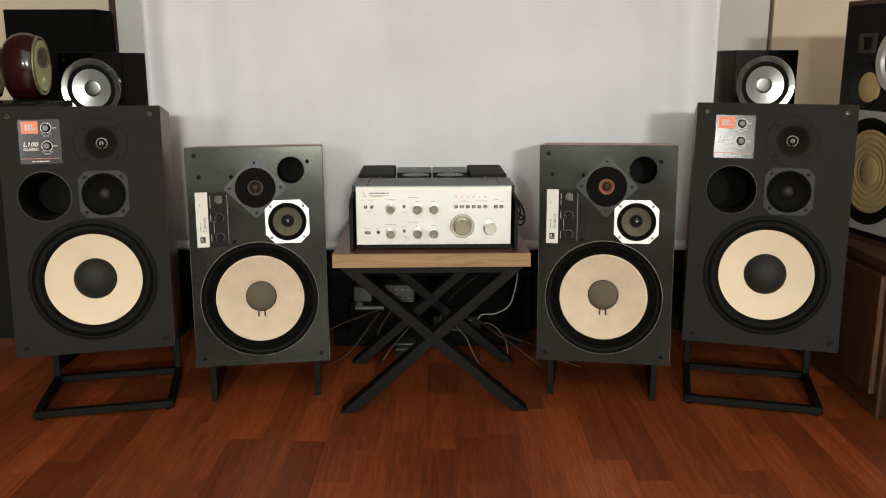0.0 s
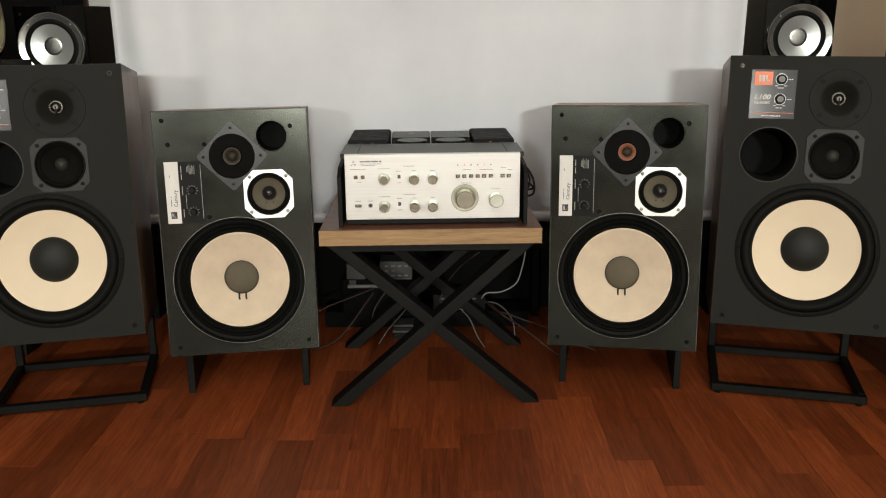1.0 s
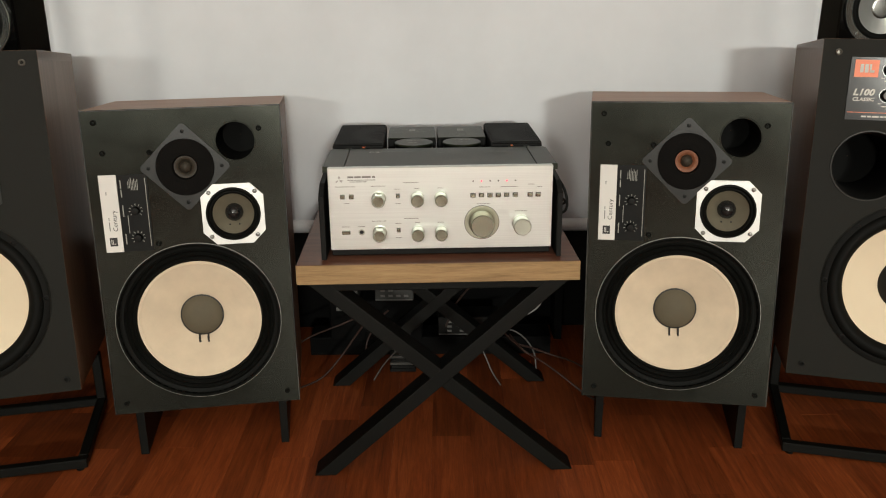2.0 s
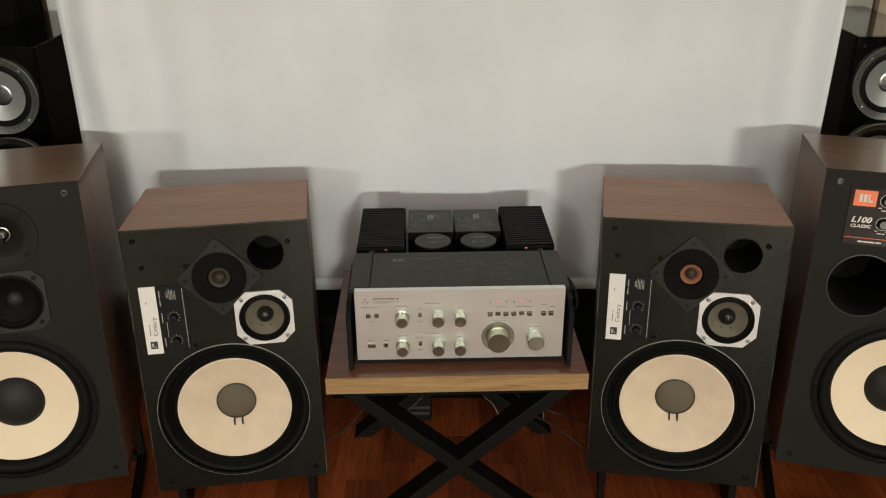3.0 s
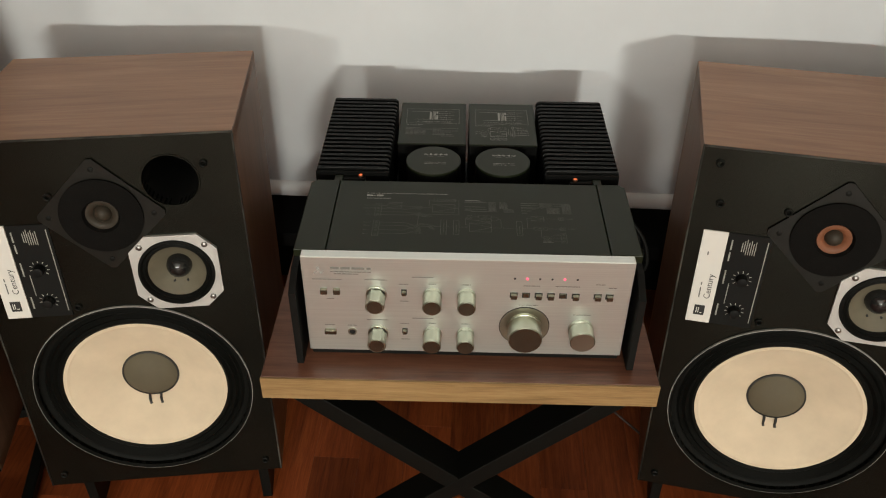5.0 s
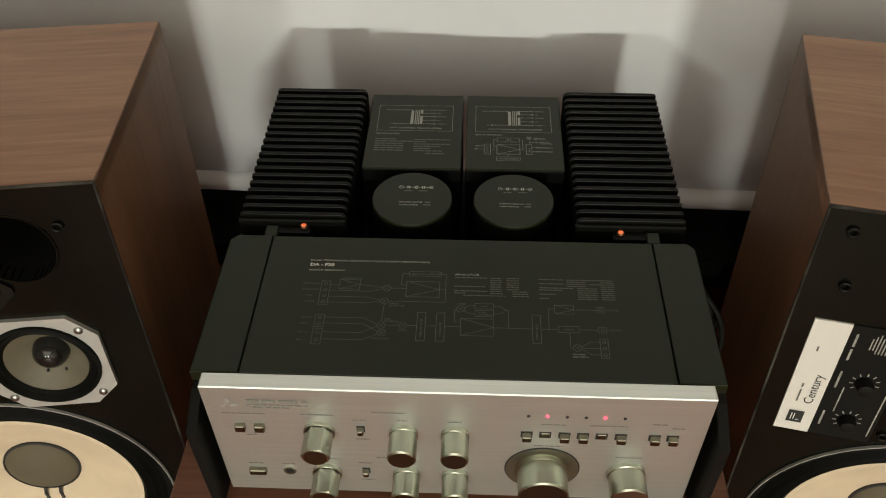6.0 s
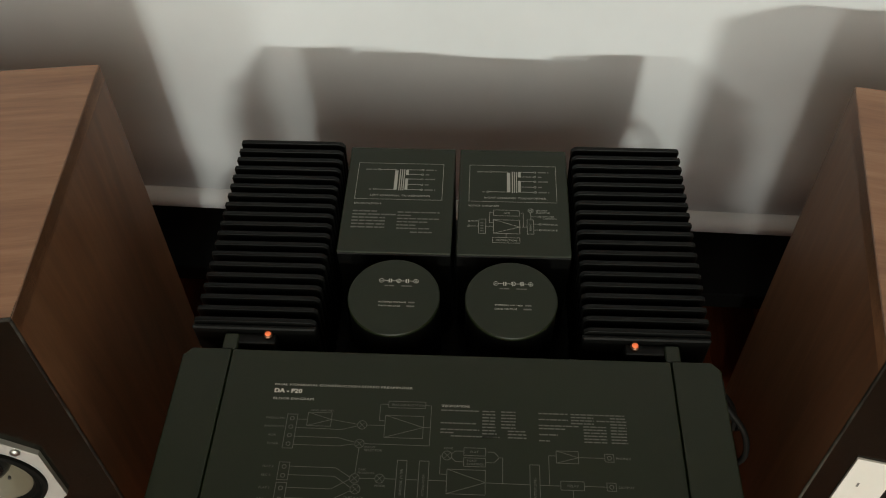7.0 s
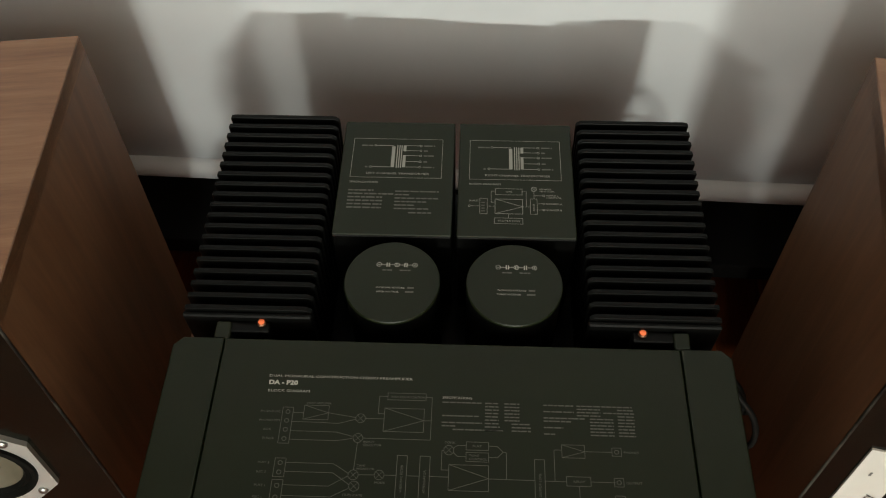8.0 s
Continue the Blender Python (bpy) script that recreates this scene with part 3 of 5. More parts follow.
    ink.fill(-0.1487, 0.3462, -0.1477, 0.3552)
    ink.fill(-0.1462, 0.3462, -0.1452, 0.3552)
    ink.fill(-0.1437, 0.3462, -0.1405, 0.3472)
    ink.put("badge", pose(0, -0.0028, 0) @ ON_FRONT, M_WHITE, plate)
    for z0, z1 in ((0.372, 0.389), (0.392, 0.397), (0.4405, 0.4465)):
        ink = Print()
        ink.fill(-0.1495, z0, -0.1478, z1)
        ink.put("small_print", pose(0, -0.0024, 0) @ ON_FRONT, M_DEVICE, plate, "small grey print")
    for u, v in ((-0.157, 0.575), (-0.147, 0.5185), (-0.063, 0.517), (-0.0635, 0.343), (0.139, 0.5545), (0.157, 0.023), (-0.157, 0.023)):
        part("grille_socket", lathe([(0.0052, 0.0), (0.0052, 0.0028), (0.004, 0.0035), (0.003, 0.003), (0.0025, -0.001), (0.0004, -0.001)], (u, 0, v), "y", 12), M_STEEL, base, smooth=35)
    for du, dv in ((0.067, 0), (-0.067, 0), (0, 0.067), (0, -0.067)):
        part("screw", lathe([(0.0036, 0.002), (0.0036, 0.0035), (0.002, 0.004), (0.0004, 0.004)], (tw[0] + du, 0, tw[1] + dv), "y", 10), M_STEEL, base, smooth=35)
    return base


C_POSE = {"L": (-0.477, 2.259, 0.115, 8.745, 4.94, -0.246), "R": (0.457, 2.269, 0.116, -9.872, 4.321, -0.647)}
medium_loudspeaker(lean(*C_POSE["L"]), False, "vintage walnut three-way loudspeaker with worn black baffle")
medium_loudspeaker(lean(*C_POSE["R"]), True, "vintage walnut three-way loudspeaker with amber tweeter ring")


def low_stand(m, tilt):
    base = thing("speaker_stand", m, "low black side-plate stand under a vintage loudspeaker", "speaker stand", "low speaker stands")
    s = math.tan(radians(tilt))
    z0, z1 = 0.1135 - 0.035 * s, 0.1135 - 0.28 * s
    for x in (-0.143, 0.143):
        part("side_plate", prism([(0.035, 0.0), (0.28, 0.0), (0.28, z1), (0.035, z0)], x - 0.008, x + 0.008, plane="yz", bevel=0.001), M_STEEL, base)
    part("cross_bar", slab(-0.135, 0.135, 0.255, 0.27, z1 - 0.05, z1 - 0.004, 0.001), M_STEEL, base)
    return base


low_stand(pose(-0.477, 2.259, 0, 0, 0, 8.745), 4.94)
low_stand(pose(0.457, 2.269, 0, 0, 0, -9.872), 4.321)


def large_loudspeaker(m, label):
    W, H, D = 0.390, 0.636, 0.37
    base = thing("large_loudspeaker", m, label, "loudspeaker", "pair of large loudspeakers")
    part("cabinet", cabinet_shell(W, H, D), M_SMOKED_LIT, base, "smoked walnut veneered cabinet")
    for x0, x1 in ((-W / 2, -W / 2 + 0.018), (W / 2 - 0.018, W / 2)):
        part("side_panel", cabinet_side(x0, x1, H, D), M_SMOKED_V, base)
    tw, port, mid, wf = (0.046, 0.542), (-0.096, 0.411), (0.045, 0.412), (0.0055, 0.191)
    e = 0.0004
    outline = [(-W / 2 + e, e), (W / 2 - e, e), (W / 2 - e, H - e), (-W / 2 + e, H - e)]
    holes = [circle_points(*port, 0.0615), circle_points(*mid, 0.0535), circle_points(*wf, 0.1525, 64), circle_points(*tw, 0.0655)]
    part("baffle", pierced(outline, holes, 0.0, 0.016), M_BAFFLE2, base, "charcoal painted baffle")
    part("port", lathe([(0.0635, 0.0), (0.063, 0.0025), (0.0615, 0.0028), (0.06, -0.003), (0.057, -0.02), (0.055, -0.05), (0.055, -0.2), (0.001, -0.2)], (port[0], 0, port[1]), "y", 48, closed=False), M_HOLE, base, "flared black bass port", 40)
    part("port_rim", lathe([(0.0645, 0.0), (0.0642, 0.003), (0.0625, 0.0034), (0.0612, 0.002)], (port[0], 0, port[1]), "y", 48, closed=False), M_GEAR, base, smooth=40)
    tweeter = part("tweeter", lathe([(0.0662, 0.0), (0.066, -0.0022), (0.0648, -0.0022), (0.0646, 0.001), (0.042, 0.001), (0.037, -0.001), (0.026, -0.010), (0.018, -0.018), (0.014, -0.02)], (tw[0], 0, tw[1]), "y", 52, closed=False), M_BAFFLE2, base, "black waveguide tweeter", 25)
    part("dome", lathe([(0.0145, -0.02), (0.0145, -0.014), (0.012, -0.0135), (0.011, -0.017), (0.009, -0.013), (0.005, -0.0105), (0.0004, -0.01)], (tw[0], 0, tw[1]), "y", 28), M_DULL, tweeter, "dull metal dome", 50)
    part("phase_plug", slab(tw[0] - 0.0018, tw[0] + 0.0018, 0.006, 0.0125, tw[1] - 0.0165, tw[1] + 0.003, 0.0006), M_BLACK, tweeter)
    part("phase_disc", lathe([(0.006, -0.0095), (0.0055, -0.0065), (0.0004, -0.006)], (tw[0], 0, tw[1]), "y", 20), M_DEVICE, tweeter, smooth=40)
    for du in (-0.039, 0.039):
        for dv in (-0.038, 0.038):
            part("screw", lathe([(0.0048, 0.001), (0.0048, 0.0028), (0.0035, 0.0032), (0.003, 0.0015), (0.0004, 0.0015)], (tw[0] + du, 0, tw[1] + dv), "y", 10), M_BLACK, tweeter, smooth=35)
    midrange = part("midrange", pierced(octagon(*mid, 0.0605, 0.019), [circle_points(*mid, 0.0535)], -0.003, 0.003), M_DARKPLATE, base, "midrange driver on dark grey plate")
    part("surround", lathe([(0.0545, 0.003), (0.054, 0.0055), (0.0515, 0.006), (0.05, 0.003), (0.047, 0.0062), (0.043, 0.0035), (0.0405, 0.0)], (mid[0], 0, mid[1]), "y", 48, closed=False), M_RUBBER, midrange, smooth=60)
    part("cone", lathe([(0.041, 0.0), (0.028, -0.008), (0.0145, -0.0165)], (mid[0], 0, mid[1]), "y", 48, closed=False), M_RUBBER, midrange, smooth=60)
    part("dust_cap", lathe([(0.0148, -0.017), (0.012, -0.012), (0.007, -0.0092), (0.0004, -0.0085)], (mid[0], 0, mid[1]), "y", 28), M_DARKPLATE, midrange, smooth=60)
    for du in (-0.044, 0.044):
        for dv in (-0.045, 0.045):
            part("screw", lathe([(0.0042, 0.003), (0.0042, 0.005), (0.003, 0.0055), (0.0025, 0.004), (0.0004, 0.004)], (mid[0] + du, 0, mid[1] + dv), "y", 10), M_BLACK, midrange, smooth=35)
    woofer = part("woofer", lathe([(0.1575, 0.0), (0.157, 0.0045), (0.153, 0.006), (0.1465, 0.006), (0.1455, 0.001)], (wf[0], 0, wf[1]), "y", 80, closed=False), M_RUBBER, base, "large woofer with pale cream cone", 35)
    part("rim_line", lathe([(0.1585, 0.0002), (0.1582, 0.0024), (0.1572, 0.003)], (wf[0], 0, wf[1]), "y", 80, closed=False), M_DARKPLATE, woofer, smooth=35)
    part("surround", lathe([(0.146, 0.001), (0.144, 0.005), (0.139, 0.0085), (0.132, 0.0095), (0.126, 0.006), (0.1215, 0.0), (0.119, -0.004)], (wf[0], 0, wf[1]), "y", 80, closed=False), M_RUBBER, woofer, "thick black roll surround", 60)
    part("cone", lathe([(0.1195, -0.004), (0.1, -0.011), (0.08, -0.018), (0.06, -0.0245), (0.053, -0.0265)], (wf[0], 0, wf[1]), "y", 80, closed=False), M_CONE2, woofer, "clean pale cream cone", 50)
    part("dust_cap", lathe([(0.0538, -0.027), (0.0525, -0.023), (0.045, -0.0165), (0.033, -0.0105), (0.02, -0.007), (0.008, -0.0055), (0.0004, -0.0052)], (wf[0], 0, wf[1]), "y", 48), M_CAP2, woofer, "black dust cap", 50)
    for k in range(8):
        an = radians(k * 45 + 1)
        part("bolt_tab", lathe([(0.0055, 0.001), (0.0055, 0.0066), (0.0035, 0.0075), (0.003, 0.0055), (0.0004, 0.0055)], (wf[0] + 0.1515 * math.sin(an), 0, wf[1] + 0.1515 * math.cos(an)), "y", 10), M_BLACK, woofer, smooth=35)
    plate = part("badge_plate", prism([(-0.1465, 0.493), (-0.0475, 0.493), (-0.0475, 0.605), (-0.1465, 0.605)], -0.002, 0.0, bevel=0.0005), M_BADGE, base, "gloss black badge plate with two level knobs")
    part("badge", prism([(-0.139, 0.5695), (-0.0995, 0.5695), (-0.0995, 0.600), (-0.139, 0.600)], -0.0028, -0.002), M_ORANGE, plate, "orange square badge")
    ink = Print()
    ink.fill(-0.130, 0.5775, -0.1245, 0.5925), ink.fill(-0.1225, 0.5775, -0.1165, 0.5925), ink.fill(-0.1145, 0.5775, -0.1065, 0.5815), ink.fill(-0.1145, 0.5775, -0.1115, 0.5925)
    ink.put("badge_mark", pose(0, -0.0032, 0) @ ON_FRONT, M_PRINT, plate)
    ink = Print()
    ink.text("L100", -0.1375, 0.5375, 0.0115, 0, 1.1, 0.25, 0.0006)
    ink.text("CLASSIC", -0.1375, 0.5275, 0.0062, 0, 1.12, 0.2, 0.0003)
    for v in (0.583, 0.538):
        ink.bars(-0.0655, v - 0.0008, 0.010, 0.0018, 3)
        ink.bars(-0.094, v - 0.0155, 0.006, 0.0016, 4)
        ink.bars(-0.075, v - 0.0155, 0.008, 0.0016, 5)
        ink.bars(-0.0885, v - 0.0205, 0.014, 0.0018, 6)
    ink.bars(-0.119, 0.4985, 0.042, 0.003, 7)
    ink.put("lettering", pose(0, -0.0024, 0) @ ON_FRONT, M_PRINT, plate)
    ink = Print()
    ink.fill(-0.1435, 0.5065, -0.0505, 0.5076)
    ink.put("rule_line", pose(0, -0.0024, 0) @ ON_FRONT, M_ORANGE, plate)
    for v in (0.583, 0.538):
        knob = part("level_knob", lathe([(0.0122, 0.002), (0.012, 0.0032), (0.0092, 0.0032), (0.009, 0.011), (0.0078, 0.012), (0.0004, 0.012)], (-0.081, 0, v), "y", 28), M_BLACK, plate, smooth=35)
        part("knob_ring", lathe([(0.0128, 0.002), (0.0127, 0.0036), (0.0119, 0.0036)], (-0.081, 0, v), "y", 28, closed=False), M_SCREW, plate, smooth=35)
        part("knob_face", lathe([(0.0074, 0.0119), (0.0072, 0.0124), (0.0004, 0.0124)], (-0.081, 0, v), "y", 24), M_DEVICE, plate, smooth=35)
    for u, v in ((-0.1685, 0.6125), (0.1685, 0.6145), (-0.1685, 0.0225), (0.172, 0.024)):
        part("grille_socket", lathe([(0.006, 0.0), (0.006, 0.0025), (0.0045, 0.003), (0.0032, 0.0025), (0.003, -0.001), (0.0004, -0.001)], (u, 0, v), "y", 14), M_DULL if v > 0.5 else M_BLACK, base, smooth=35)
    return base


K_POSE = {"L": (-0.888, 2.148, 0.189, 14.573, 6.153, 0.096), "R": (0.853, 2.187, 0.192, -14.96, 6.49, 0.315)}
large_loudspeaker(lean(*K_POSE["L"]), "large charcoal loudspeaker with orange badge and smoked walnut cabinet")
large_loudspeaker(lean(*K_POSE["R"]), "large charcoal loudspeaker with orange badge and smoked walnut cabinet")


def tube_stand(m, tilt):
    base = thing("tube_stand", m, "black square-tube floor stand under a large loudspeaker", "speaker stand", "tube speaker stands")
    s, k = math.tan(radians(tilt)), 0.0195
    x, y0, y1 = 0.17, 0.035, 0.30
    z0, z1 = 0.187 - y0 * s - k / 2, 0.187 - 0.33 * s - k / 2
    for name, a, b in (("front_bar", (-x - k / 2, y0, 0.006 + k / 2), (x + k / 2, y0, 0.006 + k / 2)), ("rear_bar", (-x - k / 2, y1, 0.006 + k / 2), (x + k / 2, y1, 0.006 + k / 2))):
        part(name, beam(a, b, k, k), M_STEEL, base)
    for sx in (-x, x):
        part("side_rail", beam((sx, y0 + k / 2, 0.006 + k / 2), (sx, y1 - k / 2, 0.006 + k / 2), k, k, (1, 0, 0)), M_STEEL, base)
        part("upright", beam((sx, y1, 0.006 + k), (sx, y1, 0.187 - y1 * s - k), k, k), M_STEEL, base)
        part("top_rail", beam((sx * 0.94, 0.13, 0.187 - 0.13 * s - k / 2), (sx * 0.94, 0.345, 0.187 - 0.345 * s - k / 2), k, k, (1, 0, 0)), M_STEEL, base)
        for y in (y0, y1):
            part("foot", lathe([(0.0075, 0.0), (0.0082, 0.006), (0.0004, 0.006)], (sx * 0.96, y, 0), "z", 14), M_RUBBER, base)
    return base


tube_stand(pose(-0.888, 2.148, 0, 0, 0, 13.0), 6.153)
tube_stand(pose(0.853, 2.187, 0, 0, 0, -14.6), 6.49)


# ---- table ----
TABLE = pose(-0.011, 2.1765, 0, 0, 0, 1.8)


def side_table():
    base = thing("side_table", TABLE, "dark wooden table with oak edge on black crossed steel legs", "table")
    part("tabletop", slab(-0.256, 0.256, 0.0015, 0.47, 0.4115, 0.447, 0.0012), M_TABLE, base, "dark red-brown wooden top")
    part("edge_band", slab(-0.2562, 0.2562, -0.0015, 0.0012, 0.4112, 0.4468), M_OAK, base, "pale oak front edge")
    for y in (0.045, 0.425):
        part("top_bar", slab(-0.212, 0.212, y - 0.025, y + 0.025, 0.389, 0.4112, 0.002), M_STEEL, base)
        for k in (-1, 1):
            w, e, foot = 0.0205, 0.0004 * k, 0.013 if k > 0 else 0.0
            part("leg", prism([(k * 0.228 - w + foot, 0.0), (k * 0.228 + w + foot, 0.0), (-k * 0.2285 + w, 0.4108), (-k * 0.2285 - w, 0.4108)], y - 0.0256 + e, y + 0.0256 - e, bevel=0.0015), M_STEEL, base, "slanting square steel leg")
    return base


side_table()


# ---- preamplifier ----
PRE = pose(-0.006, 2.2145, 0.447, 0, 0, 1.8)


def knob(parent, u, v, r, length, name, skirt=0.0):
    if skirt:
        part("dial_dish", lathe([(skirt, 0.0), (skirt, 0.0012), (skirt * 0.93, 0.0014), (skirt * 0.7, -0.0), (r * 0.95, 0.0008)], (u, 0, v), "y", 48, closed=False), M_DISH, parent, "shallow turned dish round a knob", 25)
        # Black ring drawn for the shade in the recessed edge of the dish.
        part("dial_ring", lathe([(skirt * 1.03, 0.0001), (skirt * 1.03, 0.0006), (skirt, 0.0006)], (u, 0, v), "y", 48, closed=False), M_INK, parent)
    k = part(name, lathe([(r * 1.02, 0.0), (r * 1.02, 0.004), (r * 0.97, 0.0045), (r * 0.97, 0.0058), (r, 0.0062), (r, length - 0.0012), (r - 0.0012, length), (0.0005, length - 0.0002)], (u, 0, v), "y", 40), M_KNOB, parent, "turned aluminium knob", 30)
    # Face colour carries the dark reflection; the level knob goes without.
    if r != 0.0158:
        part("knob_face", lathe([(r - 0.001, length - 0.0004), (r - 0.0014, length + 0.0004), (0.0005, length + 0.0002)], (u, 0, v), "y", 32), M_KNOBFACE, k, "turned knob face, darkened for a dim reflection", 30)
    return k


def selector_knob(parent, u, v, r, length):
    """A knob with a broad flat filed on its upper side."""
    bm = lathe([(r, 0.0), (r, length - 0.0012), (r - 0.0012, length), (0.0005, length)], (u, 0, v), "y", 40)
    for n in ((0, 0, 1), (0.8, 0, 0.6), (-0.8, 0, 0.6)):
        made = bmesh.ops.bisect_plane(bm, geom=bm.verts[:] + bm.edges[:] + bm.faces[:], plane_co=(u + n[0] * r * 0.9, 0, v + n[2] * r * 0.9), plane_no=n, clear_outer=True)
        bmesh.ops.holes_fill(bm, edges=[g for g in made["geom_cut"] if isinstance(g, bmesh.types.BMEdge)])
    k = part("selector_knob", bm, M_KNOB, parent, "turned aluminium knob with flats", 30)
    part("knob_collar", lathe([(r * 1.1, 0.0), (r * 1.1, 0.003), (r, 0.0034)], (u, 0, v), "y", 36, closed=False), M_KNOB, k, smooth=30)
    part("knob_face", lathe([(r * 0.82, length - 0.0004), (r * 0.8, length + 0.0004), (0.0005, length + 0.0002)], (u, 0, v), "y", 28), M_KNOBFACE, k, "turned knob face, darkened for a dim reflection", 30)
    return k


def preamplifier():
    base = thing("preamplifier", PRE, "silver-fronted vintage stereo preamplifier with dark printed top", "amplifier")
    h0, h1 = 0.016, 0.1685
    part("front_panel", slab(-0.2015, 0.2015, 0.0, 0.0145, h0, h1, 0.0009), M_SILVER, base, "brushed aluminium front panel")
    part("chassis", slab(-0.201, 0.201, 0.0148, 0.168, 0.012, 0.158, 0.001), M_AMP, base)
    part("base_strip", slab(-0.2, 0.2, 0.007, 0.02, 0.0035, 0.0165, 0.001), M_BLACK, base)
    part("top_cover", slab(-0.1725, 0.1735, 0.0148, 0.172, 0.158, h1 - 0.0005, 0.001), M_AMP, base, "dark olive top cover with printed diagram")
    for x0, x1 in ((-0.2115, -0.1732), (0.1742, 0.2115)):
        out = x0 if x0 < 0 else x1
        k = 0.007 if x0 < 0 else -0.007
        plan = [(x0, 0.0148), (x1, 0.0148), (x1, 0.172), (out + k, 0.172), (x0, 0.165)] if x0 < 0 else [(x0, 0.0148), (x1, 0.0148), (x1, 0.165), (out + k, 0.172), (x0, 0.172)]
        part("side_cover", prism(plan, h1, 0.1575, bevel=0.0012, plane="xy"), M_AMP, base)
    part("rear_tab", slab(-0.182, -0.170, 0.172, 0.187, 0.15, h1 - 0.001, 0.001), M_AMP, base)
    part("rear_tab", slab(0.17, 0.182, 0.172, 0.187, 0.15, h1 - 0.001, 0.001), M_AMP, base)
    for x0, x1 in ((-0.2185, -0.2095), (0.2095, 0.2185)):
        part("side_cheek", prism([(-0.011, 0.001), (-0.013, 0.12), (0.02, 0.137), (0.168, 0.148), (0.168, 0.001)], x0, x1, plane="yz", bevel=0.0015), M_BLACK, base, "black side cheek with sloped front")
    for x in (-0.16, 0.16):
        for y in (0.03, 0.14):
            part("foot", lathe([(0.012, 0.0), (0.013, 0.0125), (0.0004, 0.0125)], (x, y, 0), "z", 18), M_RUBBER, base)
    o = h0
    for v in (0.0965, 0.0325):
        selector_knob(base, -0.1115, o + v, 0.0118, 0.026)
        knob(base, -0.0422, o + v, 0.0117, 0.026, "tone_knob")
        knob(base, 0.0, o + v, 0.0113, 0.026, "tone_knob")
        part("toggle_socket", slab(-0.0806, -0.0738, -0.0006, 0.001, o + v - 0.0003, o + v + 0.0081), M_INK, base)
        part("toggle", slab(-0.0798, -0.0746, -0.006, 0.001, o + v + 0.0015, o + v + 0.0075, 0.0008), M_KNOBFACE, base, "small square switch")
    knob(base, 0.0740, o + 0.0485, 0.0212, 0.0275, "volume_knob", 0.031)
    knob(base, 0.1457, o + 0.0455, 0.0158, 0.026, "level_knob")
    for u in (-0.1763, -0.1603):
        part("push_button", slab(u - 0.0042, u + 0.0042, -0.0045, 0.001, o + 0.0965, o + 0.1045, 0.0008), M_KNOBFACE, base)
    part("power_button", slab(-0.1797, -0.1647, -0.0045, 0.001, o + 0.030, o + 0.037, 0.0008), M_KNOBFACE, base)
    jack = part("phones_jack", lathe([(0.0058, 0.0), (0.0056, 0.0014), (0.0038, 0.0014), (0.0036, 0.0003)], (-0.1445, 0, o + 0.0335), "y", 24, closed=False), M_KNOB, base, smooth=40)
    # Flat black disc paints the dark inside of the jack.
    part("jack_hole", lathe([(0.0037, 0.0004), (0.0004, 0.0004)], (-0.1445, 0, o + 0.0335), "y", 20), M_INK, jack, "flat black disc for the dark of the jack hole")
    for i, u in enumerate((0.058, 0.073, 0.0885, 0.1035, 0.1185, 0.134, 0.161, 0.1755)):
        deep = i in (1, 4)
        part("button_socket", slab(u - 0.0048, u + 0.0048, -0.0005, 0.001, o + 0.0955, o + 0.1035), M_INK, base)
        part("push_button", slab(u - 0.0038, u + 0.0038, -0.0014 if deep else -0.006, 0.001, o + 0.0962, o + 0.1028, 0.0006), M_KNOBFACE, base)
        if i < 6:
            on = i in (1, 4)
            part("indicator_lamp", lathe([(0.0014, 0.0), (0.0013, 0.0008), (0.0004, 0.0012)], (u, 0, o + 0.1255), "y", 12), M_LED_ON if on else M_INK, base, "lit red lamp" if on else "")
    ink = Print()
    y = o
    for dx in (-0.0042, 0.0042):
        ink.quad([(-0.181 + dx, y + 0.1265), (-0.178 + dx, y + 0.1305), (-0.181 + dx * 0.2, y + 0.1315), (-0.184 + dx, y + 0.128)])
    ink.quad([(-0.181, y + 0.132), (-0.1785, y + 0.1355), (-0.181, y + 0.139), (-0.1835, y + 0.1355)])
    ink.put("emblem", pose(0, -0.0004, 0) @ ON_FRONT, M_BASKET, base, "grey three-part emblem")
    ink = Print()
    ink.bars(-0.169, y + 0.1345, 0.05, 0.0032, 11)
    ink.bars(-0.169, y + 0.130, 0.05, 0.0013, 12), ink.bars(-0.165, y + 0.1268, 0.03, 0.0013, 13)
    for u, v, n in ((-0.192, 0.118, 0.036), (-0.128, 0.1185, 0.027), (-0.086, 0.1125, 0.011), (-0.07, 0.124, 0.027), (-0.05, 0.1135, 0.009), (-0.009, 0.1135, 0.011),
                    (-0.182, 0.0435, 0.013), (-0.153, 0.0435, 0.012), (-0.128, 0.0535, 0.027), (-0.086, 0.0485, 0.011), (-0.07, 0.0575, 0.027), (-0.05, 0.0495, 0.009), (-0.009, 0.0495, 0.011),
                    (0.066, 0.114, 0.02), (0.105, 0.114, 0.03), (0.154, 0.118, 0.012), (0.17, 0.113, 0.01), (0.062, 0.083, 0.024), (0.131, 0.0685, 0.022), (-0.176, 0.0875, 0.009), (-0.085, 0.0855, 0.011), (-0.085, 0.0215, 0.011)):
        ink.bars(u, y + v, n, 0.0011, int(u * 900))
    lettering = ink.put("panel_lettering", pose(0.003, -0.0004, 0) @ ON_FRONT, M_PANELPRINT, base)
    tagged(lettering, "fine grey lettering on the front panel", kind="stuff")
    return base


preamp = preamplifier()


# ---- power amplifier ----
AMP = pose(-0.0165, 2.4065, 0.447, 0, 0, 1.8)


